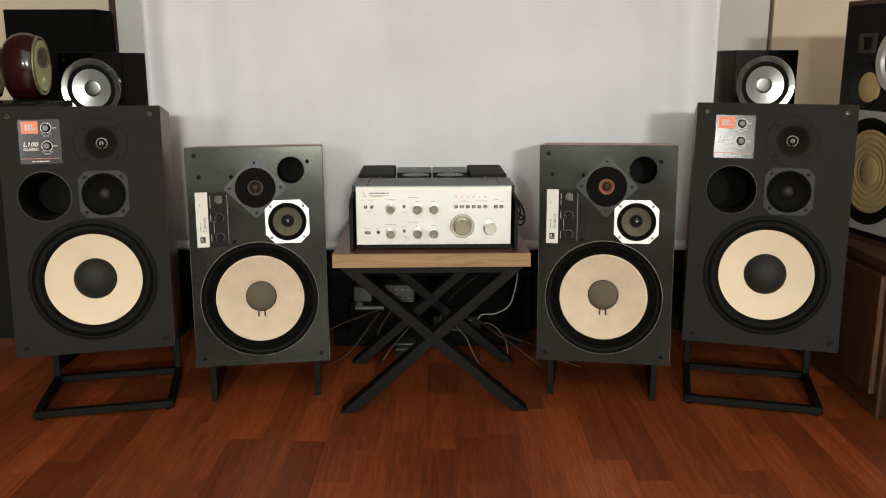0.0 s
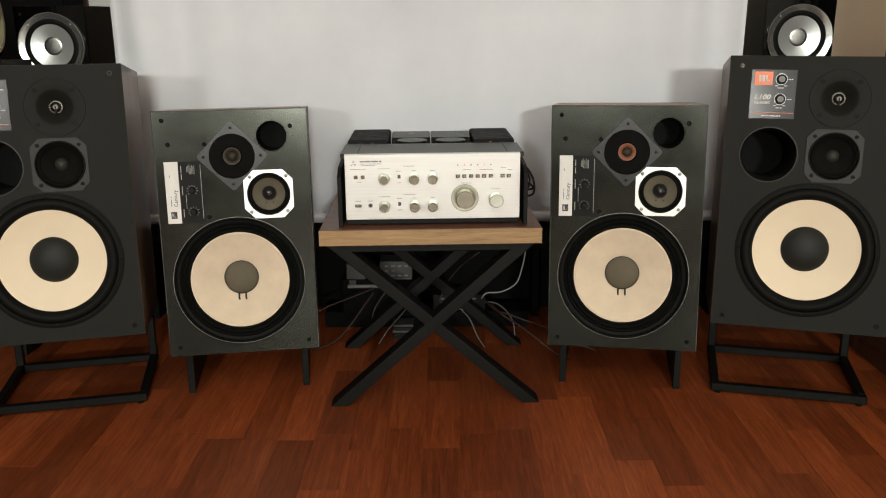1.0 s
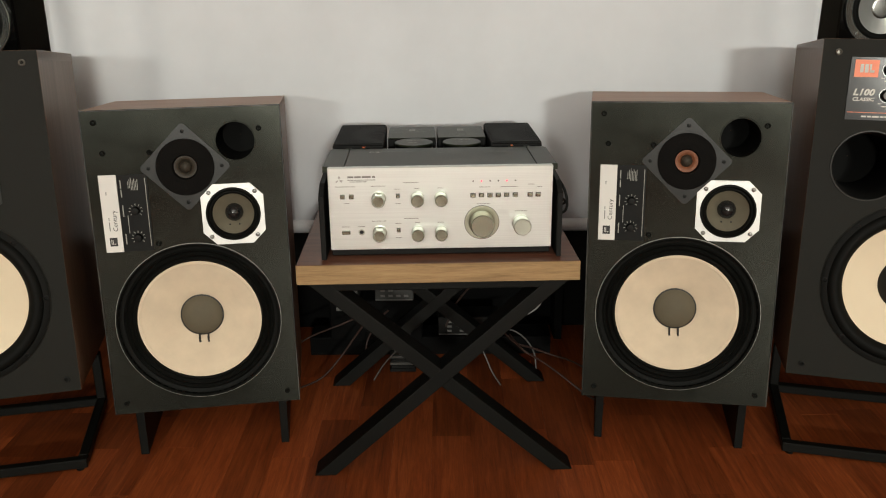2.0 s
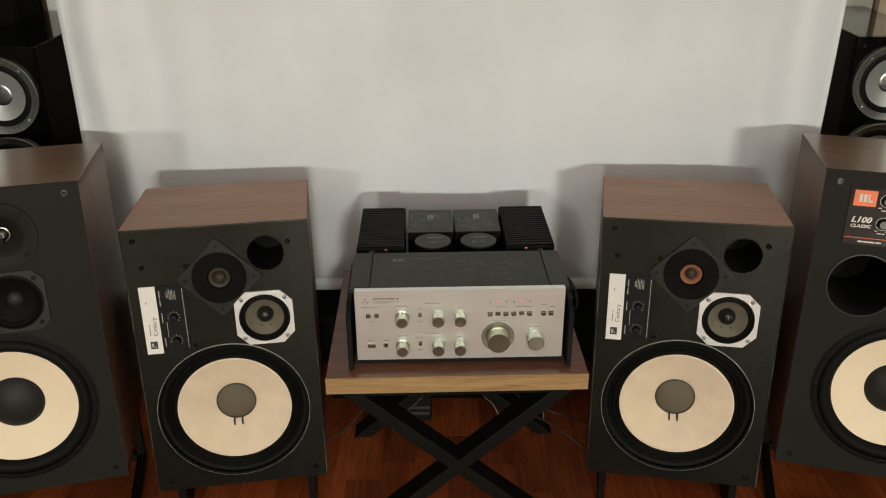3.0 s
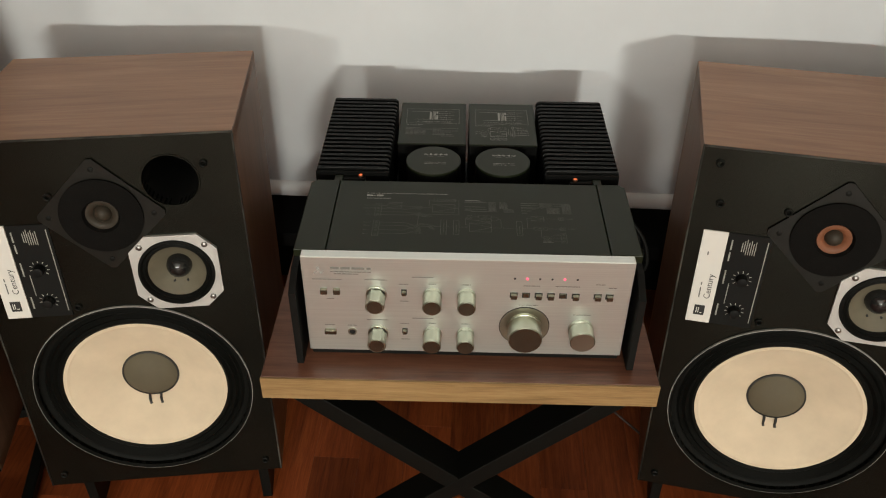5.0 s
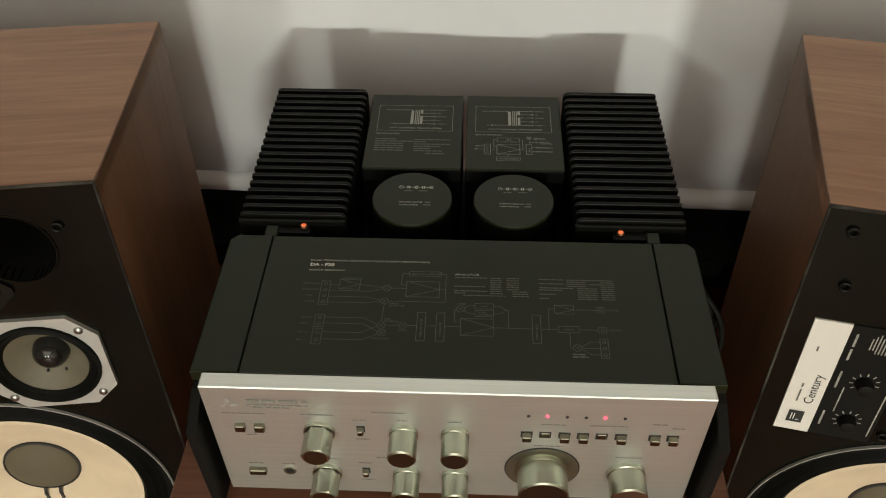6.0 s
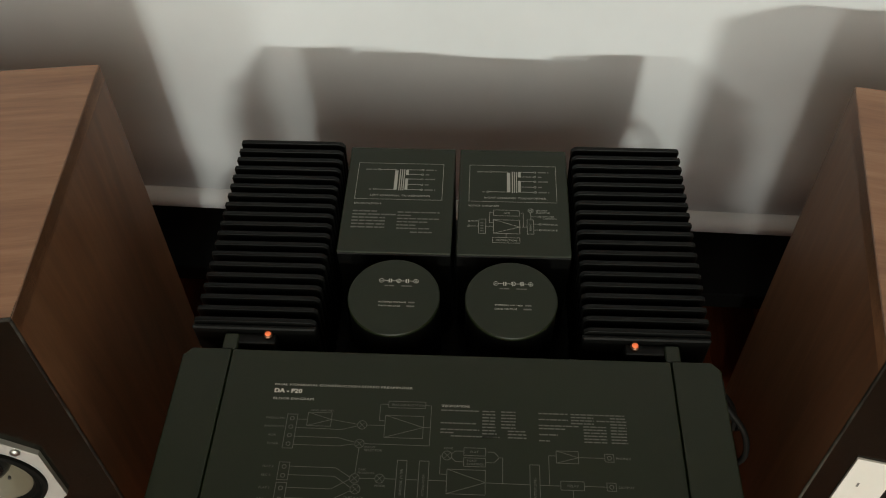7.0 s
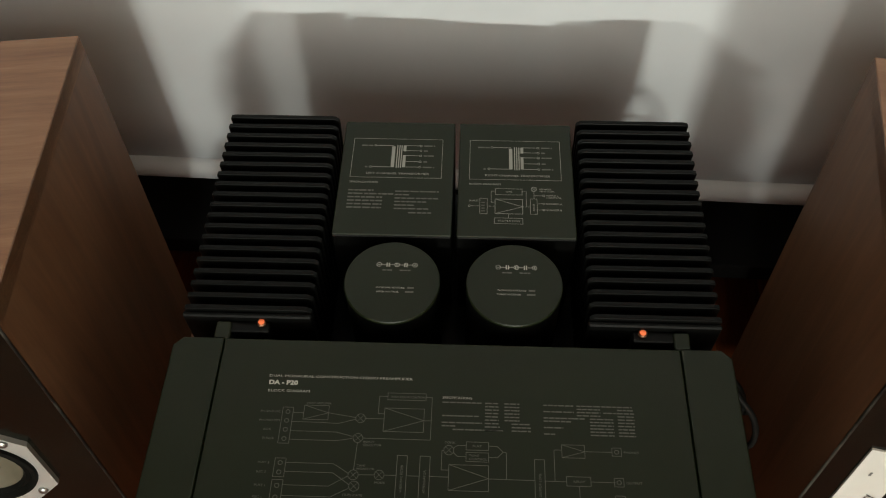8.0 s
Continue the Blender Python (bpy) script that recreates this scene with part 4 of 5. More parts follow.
def power_amplifier():
    base = thing("power_amplifier", AMP, "black power amplifier with ribbed heatsinks, two transformers and capacitors", "amplifier")
    part("chassis", slab(-0.205, 0.205, 0.006, 0.212, 0.012, 0.06, 0.002), M_FIN, base)
    for x in (-0.17, 0.17):
        for y in (0.03, 0.19):
            part("foot", lathe([(0.012, 0.0), (0.013, 0.0125), (0.0004, 0.0125)], (x, y, 0), "z", 16), M_RUBBER, base)
    # Sides use the fin black to paint their shade; only tops stay olive.
    for x0, x1 in ((-0.0975, 0.002), (0.0065, 0.106)):
        box = part("transformer", slab(x0, x1, 0.0795, 0.207, 0.06, 0.1671, 0.001), M_FIN, base, "boxed transformer, sides blackened for shade, printed top")
        part("top_plate", slab(x0, x1, 0.0795, 0.207, 0.1672, 0.1692, 0.0008), M_AMP, box, "dark olive printed top of the transformer")
    # Cans likewise: shade painted as black sides, top split off in olive.
    for x in (-0.0437, 0.0537):
        can = part("capacitor", lathe([(0.0382, 0.06), (0.0382, 0.1664), (0.0004, 0.1664)], (x, 0.034, 0), "z", 56), M_FIN, base, "round capacitor can, side blackened for shade, printed top", 30)
        part("cap_disc", lathe([(0.0385, 0.1665), (0.0385, 0.1686), (0.0377, 0.1695), (0.0004, 0.1695)], (x, 0.034, 0), "z", 56), M_AMP, can, "dark olive printed top of the can", 30)
    return base


amp = power_amplifier()


def fin_mesh(side, width):
    """One heatsink plate: tall and thin, with its upper corners cut off."""
    b, top = width, 0.0
    pts = [(0.001, -0.115), (b - 0.002, -0.115), (b - 0.0005, top - 0.03), (b, top - 0.005), (b - 0.0008, top - 0.003), (b - 0.0035, top - 0.0005), (b - 0.006, top), (0.005, top), (0.0012, top - 0.0008), (0.0, top - 0.003), (0.0006, top - 0.012)]
    if side > 0:
        pts = [(-u, v) for u, v in pts]
    bm = prism(pts, 0.0, 0.0036, bevel=0.001)
    me = bpy.data.meshes.new("fin")
    bmesh.ops.recalc_face_normals(bm, faces=bm.faces)
    bm.to_mesh(me)
    bm.free()
    me.materials.append(M_FIN)
    return me


for side, x_out, width in ((-1, -0.2035, 0.1), (1, 0.2118, 0.101)):
    x_in = x_out - side * width
    lo, hi = min(x_out, x_in), max(x_out, x_in)
    sink = part("heatsink", slab(lo + 0.004, hi - 0.003, 0.004, 0.205, 0.06, 0.157, 0.002), M_FIN, amp, "black finned heatsink")
    me = fin_mesh(side, width)
    for k in range(19):
        f = new("fin", me)
        f.parent = sink
        f.matrix_basis = Matrix.Translation((x_out, 0.0012 + k * 0.01125, 0.1752))
    x0, x1 = (-0.177, -0.136) if side < 0 else (0.144, 0.183)
    part("front_ledge", slab(lo - 0.001, hi, -0.0035, 0.0011, 0.11, 0.1715, 0.0012), M_FIN, sink)
    part("ledge_block", slab(x0, x1, -0.013, -0.0038, 0.12, 0.1655, 0.0008), M_FIN, sink)
    px, py = (-0.1425, -0.0055) if side < 0 else (0.1515, -0.0065)
    lamp = part("pilot_lamp", lathe([(0.0036, 0.158), (0.0036, 0.1592), (0.0028, 0.1602), (0.0018, 0.1596), (0.0018, 0.159)], (px, py, 0.008), "z", 18, closed=False), M_COPPER, sink, "lit orange pilot lamp")
    part("lens", lathe([(0.0024, 0.158), (0.0024, 0.1602), (0.0004, 0.1608)], (px, py, 0.008), "z", 14), M_LED_ORANGE, lamp)


# ---- printing on top of the two amplifiers (drawn in millimetres) ----
def mm_put(ink, name, x, y, z, material, parent, label=""):
    return ink.put(name, pose(x, y, z) @ Matrix.Diagonal((0.001, 0.001, 0.001, 1)), material, parent, label)


def crossed(ink, x, y, r, w=0.35):
    ink.ring(x, y, r, w)
    k = r * 0.66
    ink.line(x - k, y - k, x + k, y + k, w * 0.8)
    ink.line(x - k, y + k, x + k, y - k, w * 0.8)


def wedge(ink, x0, y0, x1, y1, w=0.35):
    """An amplifier stage: a box with a pointed wedge in it."""
    ink.box(x0, y0, x1, y1, w)
    ink.chain((x0, y1), (x1, (y0 + y1) / 2), (x0, y0), w=w)


for name, body, x, y, stretch in (("title_print", "DUAL MONAURAL CONSTRUCTION STEREO PREAMPLIFIER", -133.5, 142.6, 1.44), ("heading_print", "BLOCK DIAGRAM", -133, 130.6, 1.42), ("heading_print", "SPECIFICATIONS", -4, 128.6, 1.04)):
    title = Print()
    title.text(body, x, y, 2.0, 0, stretch)
    mm_put(title, name, 0, -0.0025, 0.1684, M_PALE, preamp, "pale lettering")
model = Print()
model.text("DA - P20", -133, 136.6, 3.4, 0, 1.2, 0, 0.2)
mm_put(model, "model_print", 0, -0.0025, 0.1684, M_PRINT, preamp, "white model lettering")

d = Print(0.36)
for y0, y1, names in ((91, 118.5, ("PHONO MC", "PHONO MM", "AUX", "TUNER")), (66.5, 80, ("PLAY 2", "REC 2")), (48, 64.5, ("PLAY 1", "REC 1"))):
    n = len(names)
    d.box(-119.5, y0, -111.8, y1, 0.4)
    for i, word in enumerate(names):
        y = y1 - (y1 - y0) * (i + 0.5) / n
        d.ring(-115.6, y, 1.7, 0.45)
        d.text(word, -135.5 + (0 if len(word) > 6 else 4), y - 0.8, 1.7, 0, 1.15)
d.chain((-112, 114.5), (-104, 114.5)), d.chain((-112, 107.5), (-92, 107.5), (-78, 107), (-66, 110.5))
d.text("HEAD AMPLIFIER", -102.5, 121.6, 1.5, 0, 1.15)
wedge(d, -104, 109.5, -86, 120.5)
d.chain((-86, 115), (-66, 112))
crossed(d, -62.5, 111.5, 3.6), crossed(d, -63, 96.5, 3.6)
d.chain((-112, 100.5), (-79, 100.5), (-67, 97.5)), d.chain((-112, 94), (-78, 94), (-67, 96))
d.chain((-59, 111.5), (-45.5, 111.5)), wedge(d, -45.5, 102, -16.8, 120)
d.box(-44, 126.6, -16, 132), d.text("RIAA EQUALIZATION", -41.5, 128.3, 1.7, 0, 1.1)
d.chain((-44, 129.2), (-50, 129.2), (-50, 115.5), (-45.5, 115.5)), d.chain((-16, 129.2), (-11.5, 129.2), (-11.5, 96.5), (-59.5, 96.5))
d.chain((-16.8, 111), (-11.5, 111))
d.text("INPUT", -59, 93, 1.7, 0, 1.2), d.text("SELECTOR", -59, 90.7, 1.7, 0, 1.2)
d.chain((-63, 93), (-63.8, 73)), d.text("TAPE", -62, 75.5, 1.6, 0, 1.2), d.text("MONITOR", -62, 73.2, 1.6, 0, 1.2)
crossed(d, -63.8, 69.5, 3.7), crossed(d, -62.5, 61.5, 3.7), d.text("DUPLICATE", -70, 54.5, 1.6, 0, 1.2)
d.chain((-112, 77), (-78, 77), (-67.5, 70.5)), d.chain((-112, 70.5), (-78, 70.5), (-66, 62.5))
d.chain((-112, 61), (-80, 61), (-67.5, 68.5)), d.chain((-112, 53.5), (-78, 53.5), (-66, 60))
crossed(d, -45.8, 70, 3.6), d.text("MODE", -49, 63.8, 1.6, 0, 1.2), d.chain((-60, 69.7), (-49.5, 69.9)), d.chain((-42, 70), (-34, 70))
for x, word in ((-34, "SUBSONIC FILTER"), (-18, "ATTENUATOR"), (61.7, "OUTPUT LEVEL")):
    d.box(x, 56 - 2, x + 7, 84.5, 0.4), d.text(word, x + 4.4, 58, 1.7, math.pi / 2, 1.05)
d.chain((-27, 70), (-18, 70)), d.chain((-11, 70), (2.2, 70))
crossed(d, 1.8, 89.5, 3.7), d.text("TONE", -1.2, 94.4, 1.6, 0, 1.2)
d.box(14, 90, 29.8, 96), d.text("FLAT", 18.5, 92.2, 1.7, 0, 1.2)
d.box(14, 81.6, 29.8, 88.2), d.text("TONE", 16, 85.3, 1.6, 0, 1.2), d.text("CONTROL", 16, 82.7, 1.6, 0, 1.2)
d.chain((5, 91), (8, 93.2), (14, 93.2)), d.chain((5, 88), (8, 85), (14, 85)), d.chain((29.8, 93.2), (36, 93.2), (39.8, 89), (36, 85), (29.8, 85))
d.chain((39.8, 89), (42.2, 89), (42.2, 69.4)), d.chain((-1.8, 89), (-3, 89), (-3, 75), (2.2, 75))
wedge(d, 2.2, 60.6, 29.8, 79), d.chain((29.8, 69.6), (61.7, 69.4)), d.chain((68.7, 69.3), (83.5, 69.3))
d.chain((75.5, 69.3), (75.5, 92), (81, 92)), wedge(d, 81, 86.5, 97, 96), d.chain((97, 91.4), (116, 91.4))
d.box(83.4, 66.4, 100, 73), d.text("RELAY", 88, 68.8, 1.7, 0, 1.2), d.chain((100, 69.7), (117, 69.7)), d.chain((92, 66.4), (92, 58))
for y, word in ((91.7, "PHONES"), (69.8, "OUTPUT")):
    d.box(116, y - 3, 122.5, y + 3), d.ring(119.3, y, 1.7, 0.45), d.text(word, 124, y - 0.9, 1.7, 0, 1.2)
d.chain((92, 58), (92, 50.5), (94, 50.5)), crossed(d, 97.5, 50.5, 3.7), d.box(116, 40.5, 122.5, 60.5, 0.4)
for k, y in enumerate((57, 50.5, 44)):
    d.ring(119.3, y, 1.7, 0.45), d.chain((101, 50.5 + (1 - k) * 1.2), (108, y), (116, y))
d.bars(93, 43.2, 11, 1.5, 8), d.bars(93, 40.6, 13, 1.5, 9)
mm_put(d, "block_diagram", 0, -0.0025, 0.1684, M_FADED, preamp, "fine grey block diagram")

spec = Print()
for i, (x, n) in enumerate(((-4, 29), (-4, 0), (-4, 0), (-4, 0), (-4, 27), (-4, 0), (-4, 29), (-4, 11), (4, 36))):
    y = 125.4 - i * 2.6
    if n:
        spec.bars(x, y, n, 1.0, i)
    spec.bars(27, y, 10 if i < 7 else 11, 1.0, i + 20)
    spec.bars(41 if i < 6 else 46, y, 11 if i < 6 else 14, 1.0, i + 40)
for i, n in enumerate((22, 0, 22, 0, 30, 20, 0, 14, 0, 8)):
    y = 125.2 - i * 2.45
    if n:
        spec.bars(69, y, n, 1.0, i + 60)
    spec.bars(93 if i < 4 else 102, y, 40 if i == 0 else 17, 1.0, i + 80)
    if i:
        spec.bars(112 if i == 2 else 122, y, 23 if i == 2 else 12, 1.0, i + 100)
tagged(mm_put(spec, "specification_print", 0, -0.0025, 0.1684, M_FADED, preamp), "rows of tiny grey print", kind="stuff")

# transformers: framed winding symbol, and lines or a diagram below it
frame_ink, small = Print(0.32), Print(0.32)
for x, word in ((-86, "LEFT CHANNEL TRANSFORMER"), (18, "RIGHT CHANNEL TRANSFORMER")):
    frame_ink.box(x, 141, x + 79.5, 186, 0.32)
    frame_ink.text(word, x + 13.5, 144.6, 2.3, 0, 1.22 if x < 0 else 1.18)
    frame_ink.chain((x + 20.5, 178), (x + 36, 178), w=0.5), frame_ink.ring(x + 19.6, 178, 1.2, 0.4)
    frame_ink.chain((x + 18, 153), (x + 37, 153), w=0.5), frame_ink.ring(x + 17, 153, 1.2, 0.4)
    frame_ink.fill(x + 34.5, 153, x + 37.5, 177)
    for k in (39, 40.9, 42.8):
        frame_ink.fill(x + k, 152, x + k + 0.9, 178.5)
    frame_ink.fill(x + 44.6, 171.5, x + 47.2, 178), frame_ink.fill(x + 44.6, 153, x + 47.2, 167)
    for y in (178.2, 172.3, 166.5, 159.6, 153.3):
        frame_ink.line(x + 45, y, x + 59, y, 0.5), frame_ink.ring(x + 60.2, y, 1.2, 0.4)
        small.bars(x + 63, y - 0.8, 4 if y in (172.3, 159.6) else 10, 1.5, int(y))
    small.bars(x + 7, 177, 11, 1.5, 5), small.bars(x + 12, 152, 2.5, 1.5, 6)
frame_ink.text("SPECIFICATIONS", -86, 134.5, 2.1, 0, 1.14)
frame_ink.text("BLOCK DIAGRAM", 17.8, 134.8, 2.1, 0, 1.18)
for i, (a, b) in enumerate(((22, 38), (40, 13), (30, 38), (31, 28), (30, 18), (30, 30))):
    small.bars(-86, 125.6 - i * 3.75, a, 1.6, i + 7)
    small.bars(-45.5, 125.2 - i * 3.75, b, 1.4, i + 27)
small.bars(-33, 102.2, 20, 1.4, 77)
g = frame_ink
g.text("INPUT", 18, 116.5, 1.8, 0, 1.2), g.ring(18.6, 111.8, 1.1, 0.4), g.chain((19.6, 111.8), (27.3, 111.8))
g.box(27.3, 103.6, 33.6, 120), g.chain((33.6, 111.8), (40.3, 111.8)), wedge(g, 40.3, 104, 63.6, 119.6, 0.4)
g.box(40.5, 124.4, 63.4, 131), g.text("NFB", 49.5, 126.8, 1.8, 0, 1.2)
g.chain((40.5, 128), (37, 128), (37, 116), (40.3, 116)), g.chain((63.4, 128), (66.8, 128), (66.8, 111.8)), g.chain((63.6, 111.8), (70.2, 111.8))
g.box(70.2, 104, 75.9, 120.4), g.text("RELAY", 73.9, 107.5, 1.7, math.pi / 2, 1.2)
g.box(39.8, 93.5, 63.5, 99.4), g.text("PROTECTION", 42.5, 95.5, 1.9, 0, 1.15), g.chain((51.6, 104), (51.6, 99.4))
crossed(g, 73.5, 131, 2.5, 0.4), g.chain((73.5, 128.4), (73.5, 120.4)), g.chain((73.5, 124), (80.5, 124)), g.ring(81.6, 124, 1.1, 0.4)
for y, word in ((115.4, "SPEAKER A"), (108.8, "SPEAKER B")):
    g.chain((75.9, y), (80.5, y)), g.ring(81.6, y, 1.1, 0.4), g.text(word, 83.4, y - 0.9, 1.9, 0, 1.06)
for y, a, b in ((130.4, "SPEAKER", "SELECTOR"), (123.6, "REMOTE", "CONTROL")):
    x = 78.2 if y > 127 else 84
    g.text(a, x, y, 1.6, 0, 1.2), g.text(b, x, y - 2.4, 1.6, 0, 1.2)
small.bars(28.6, 106, 3.4, 1.0, 91), small.bars(28.6, 109, 3.4, 1.0, 92), small.bars(28.6, 112, 3.4, 1.0, 93), small.bars(28.6, 115, 3.4, 1.0, 94)
mm_put(frame_ink, "transformer_print", -0.002, 0, 0.1695, M_SOFTPRINT, amp, "pale diagrams on the transformer tops")
tagged(mm_put(small, "transformer_small_print", -0.002, 0, 0.1695, M_FADED, amp), "tiny grey print on the transformer tops", kind="stuff")

for x in (-40.6, 55.5):
    cap_ink, cap_small = Print(0.4), Print(0.4)
    y = 49.5
    for dx, sign in ((-14.5, "-"), (0, "E"), (14.5, "+")):
        cap_ink.ring(x + dx, y, 2.1, 0.4)
        cap_ink.line(x + dx - 1.1, y, x + dx + 1.1, y, 0.4)
        if sign != "-":
            cap_ink.line(x + dx - (0.9 if sign == "E" else 0), y - 1.1, x + dx - (0.9 if sign == "E" else 0), y + 1.1, 0.4)
        if sign == "E":
            cap_ink.line(x - 0.9, y + 1.1, x + 1.1, y + 1.1, 0.4), cap_ink.line(x - 0.9, y - 1.1, x + 1.1, y - 1.1, 0.4)
    for dx in (-7.2, 7.2):
        cap_ink.fill(x + dx - 1.3, y - 2, x + dx - 0.4, y + 2), cap_ink.fill(x + dx + 0.4, y - 2, x + dx + 1.3, y + 2)
    for a, b in ((-12.4, -8.5), (-5.9, -2.1), (2.1, 5.9), (8.5, 12.4)):
        cap_ink.line(x + a, y, x + b, y, 0.4)
    cap_small.bars(x - 11.5, y - 5.8, 9, 1.2, 3), cap_small.bars(x + 2.5, y - 5.8, 9, 1.2, 4)
    cap_ink.text("WORKING VOLTAGE", x - 15.5, 27, 1.5, 0, 1.15), cap_small.bars(x + 9.5, 27, 6, 1.5, 5)
    cap_ink.text("SURGE VOLTAGE", x - 15.5, 23.2, 1.5, 0, 1.15), cap_small.bars(x + 8, 23.2, 8, 1.5, 6)
    mm_put(cap_ink, "capacitor_print", 0, 0, 0.1698, M_PALE, amp, "pale print on a capacitor top")
    mm_put(cap_small, "capacitor_small_print", 0, 0, 0.1698, M_FADED, amp, "tiny grey print on a capacitor top")


# ---- things behind and beside ----
def tower_loudspeaker(m, h):
    base = thing("tower_loudspeaker", m, "gloss black tower loudspeaker with chrome-ringed drivers", "loudspeaker", "pair of gloss towers")
    w, d = 0.198, 0.45
    part("cabinet", slab(-w / 2, w / 2, 0.012, d, 0.012, h, 0.0015, seg=2), M_LACQUER, base)
    heights = (h - 0.111, h - 0.306)
    part("front_board", pierced([(-w / 2, 0.012), (w / 2, 0.012), (w / 2, h - 0.0004), (-w / 2, h - 0.0004)], [circle_points(0, v, 0.078, 48) for v in heights], 0.0, 0.0118), M_GLOSS, base)
    part("plinth", slab(-w / 2 + 0.005, w / 2 - 0.005, 0.005, d - 0.005, 0.0, 0.0118, 0.002), M_GLOSS, base)
    for v in heights:
        driver = part("driver", lathe([(0.0935, 0.0005), (0.0932, 0.0085), (0.0925, 0.0092), (0.0765, 0.0045), (0.0745, 0.0035)], (0, 0, v), "y", 72, closed=False), M_CHROME, base, "chrome trim ring", 20)
        part("surround", lathe([(0.0755, 0.0045), (0.072, 0.008), (0.0665, 0.0078), (0.061, 0.003)], (0, 0, v), "y", 56, closed=False), M_RUBBER, driver, smooth=60)
        part("cone", lathe([(0.0615, 0.003), (0.045, -0.0012), (0.0255, -0.0062)], (0, 0, v), "y", 56, closed=False), M_ALUCONE, driver, "silver metal cone", 60)
        part("dust_cap", lathe([(0.0262, -0.0065), (0.0258, -0.006), (0.02, -0.0054), (0.011, -0.005), (0.0004, -0.0048)], (0, 0, v), "y", 40), M_DARKCAP, driver, "smoked metal cap", 60)
        for sx, sz in ((-1, 1), (1, 1), (-1, -1), (1, -1)):
            part("screw", lathe([(0.0032, 0.0056), (0.003, 0.0078), (0.0018, 0.0082), (0.0004, 0.0074)], (sx * 0.0598, 0.0, v + sz * 0.0598), "y", 10), M_SCREW, driver)
    part("grille_peg", lathe([(0.004, 0.0), (0.004, 0.002), (0.0004, 0.002)], (-0.08, 0, h - 0.022), "y", 12), M_BLACK, base)
    return base


tower_loudspeaker(pose(-1.101, 2.78, 0.0, 0, 0, 1.5), 0.957)
tower_loudspeaker(pose(1.057, 2.852, 0.0, 0, 0, -1.5), 0.962)

# black cabinet by the wall, and the shelf with the two red egg speakers
back = tagged(new("black_cabinet"), "tall matt black cabinet against the wall", "cabinet")
back.matrix_world = pose(-1.4495, 3.305, 0)
part("body", slab(-0.1745, 0.1745, 0.0, 0.145, 0.0, 1.117, 0.003), M_DEEP_BLACK, back)
part("front_panel", slab(-0.167, 0.167, -0.006, -0.0002, 0.04, 1.108, 0.002), M_DEEP_BLACK, back)

shelf = thing("side_shelf", pose(-1.46, 2.52, 0), "dark low shelf carrying two red speakers", "shelf")
part("top_board", slab(-0.33, 0.296, 0.0, 0.26, 0.785, 0.81, 0.002), M_BLACK, shelf)
for x in (-0.315, 0.281):
    part("end_board", slab(x - 0.012, x + 0.012, 0.005, 0.255, 0.0, 0.7848, 0.001), M_BLACK, shelf)
part("back_board", slab(-0.302, 0.268, 0.24, 0.252, 0.02, 0.7845), M_BLACK, shelf)


def egg_speaker(m):
    base = thing("egg_speaker", m, "glossy wine-red egg-shaped speaker with yellow-green front", "loudspeaker", "red egg speakers")
    shell = [(0.03, 0.012), (0.046, 0.02), (0.058, 0.05), (0.064, 0.09), (0.064, 0.12), (0.059, 0.15), (0.047, 0.178), (0.03, 0.195), (0.012, 0.202), (0.0005, 0.203)]
    bm = lathe(shell, axis="z", seg=40)
    bmesh.ops.scale(bm, vec=(1.0, 1.15, 1.0), verts=bm.verts)
    bmesh.ops.bisect_plane(bm, geom=bm.verts[:] + bm.edges[:] + bm.faces[:], plane_co=(0, -0.045, 0), plane_no=(0, -1, 0), clear_outer=True)
    part("shell", bm, M_RED, base, smooth=50)
    oval = [(0.037 * math.cos(a), 0.108 + 0.074 * math.sin(a)) for a in [2 * math.pi * i / 36 for i in range(36)]]
    part("front_plate", prism(oval, -0.052, -0.044, bevel=0.002), M_LIME, base, "yellow-green oval front plate")
    rim = [(0.043 * math.cos(a), -0.046, 0.108 + 0.081 * math.sin(a)) for a in [2 * math.pi * i / 36 for i in range(37)]]
    part("rim", rod(rim, 0.005, 8), M_RIMBEIGE, base, "beige oval rim", 60)
    part("driver", lathe([(0.031, 0.052), (0.03, 0.056), (0.026, 0.055), (0.02, 0.048), (0.008, 0.046), (0.0004, 0.05)], (0, 0, 0.132), "y", 32), M_CAP, base, smooth=50)
    part("tweeter", lathe([(0.012, 0.052), (0.011, 0.056), (0.006, 0.0585), (0.0004, 0.059)], (0, 0, 0.064), "y", 24), M_LIME, base, smooth=50)
    part("base_ring", lathe([(0.05, 0.0), (0.05, 0.006), (0.03, 0.014), (0.0004, 0.014)], axis="z", seg=28), M_BLACK, base, smooth=40)
    return base


egg_speaker(pose(-1.213, 2.60, 0.81, 0, 0, 83))
egg_speaker(pose(-1.353, 2.60, 0.81, 0, 0, 83))

# wooden sideboard along the other side, with a big studio monitor on it
side = thing("sideboard", pose(1.17, 2.16, 0), "low brown wooden sideboard with a sliding door", "sideboard")
part("body", slab(0.0, 0.5, 0.0, 0.67, 0.0, 0.40, 0.002), M_CAB, side)
part("top_board", slab(-0.012, 0.512, -0.012, 0.68, 0.4004, 0.425, 0.002), M_CAB, side)
part("door", slab(-0.016, -0.0005, 0.02, 0.36, 0.06, 0.385, 0.002), M_CAB, side)
part("door", slab(-0.016, -0.0005, 0.37, 0.65, 0.06, 0.385, 0.002), M_CAB, side)


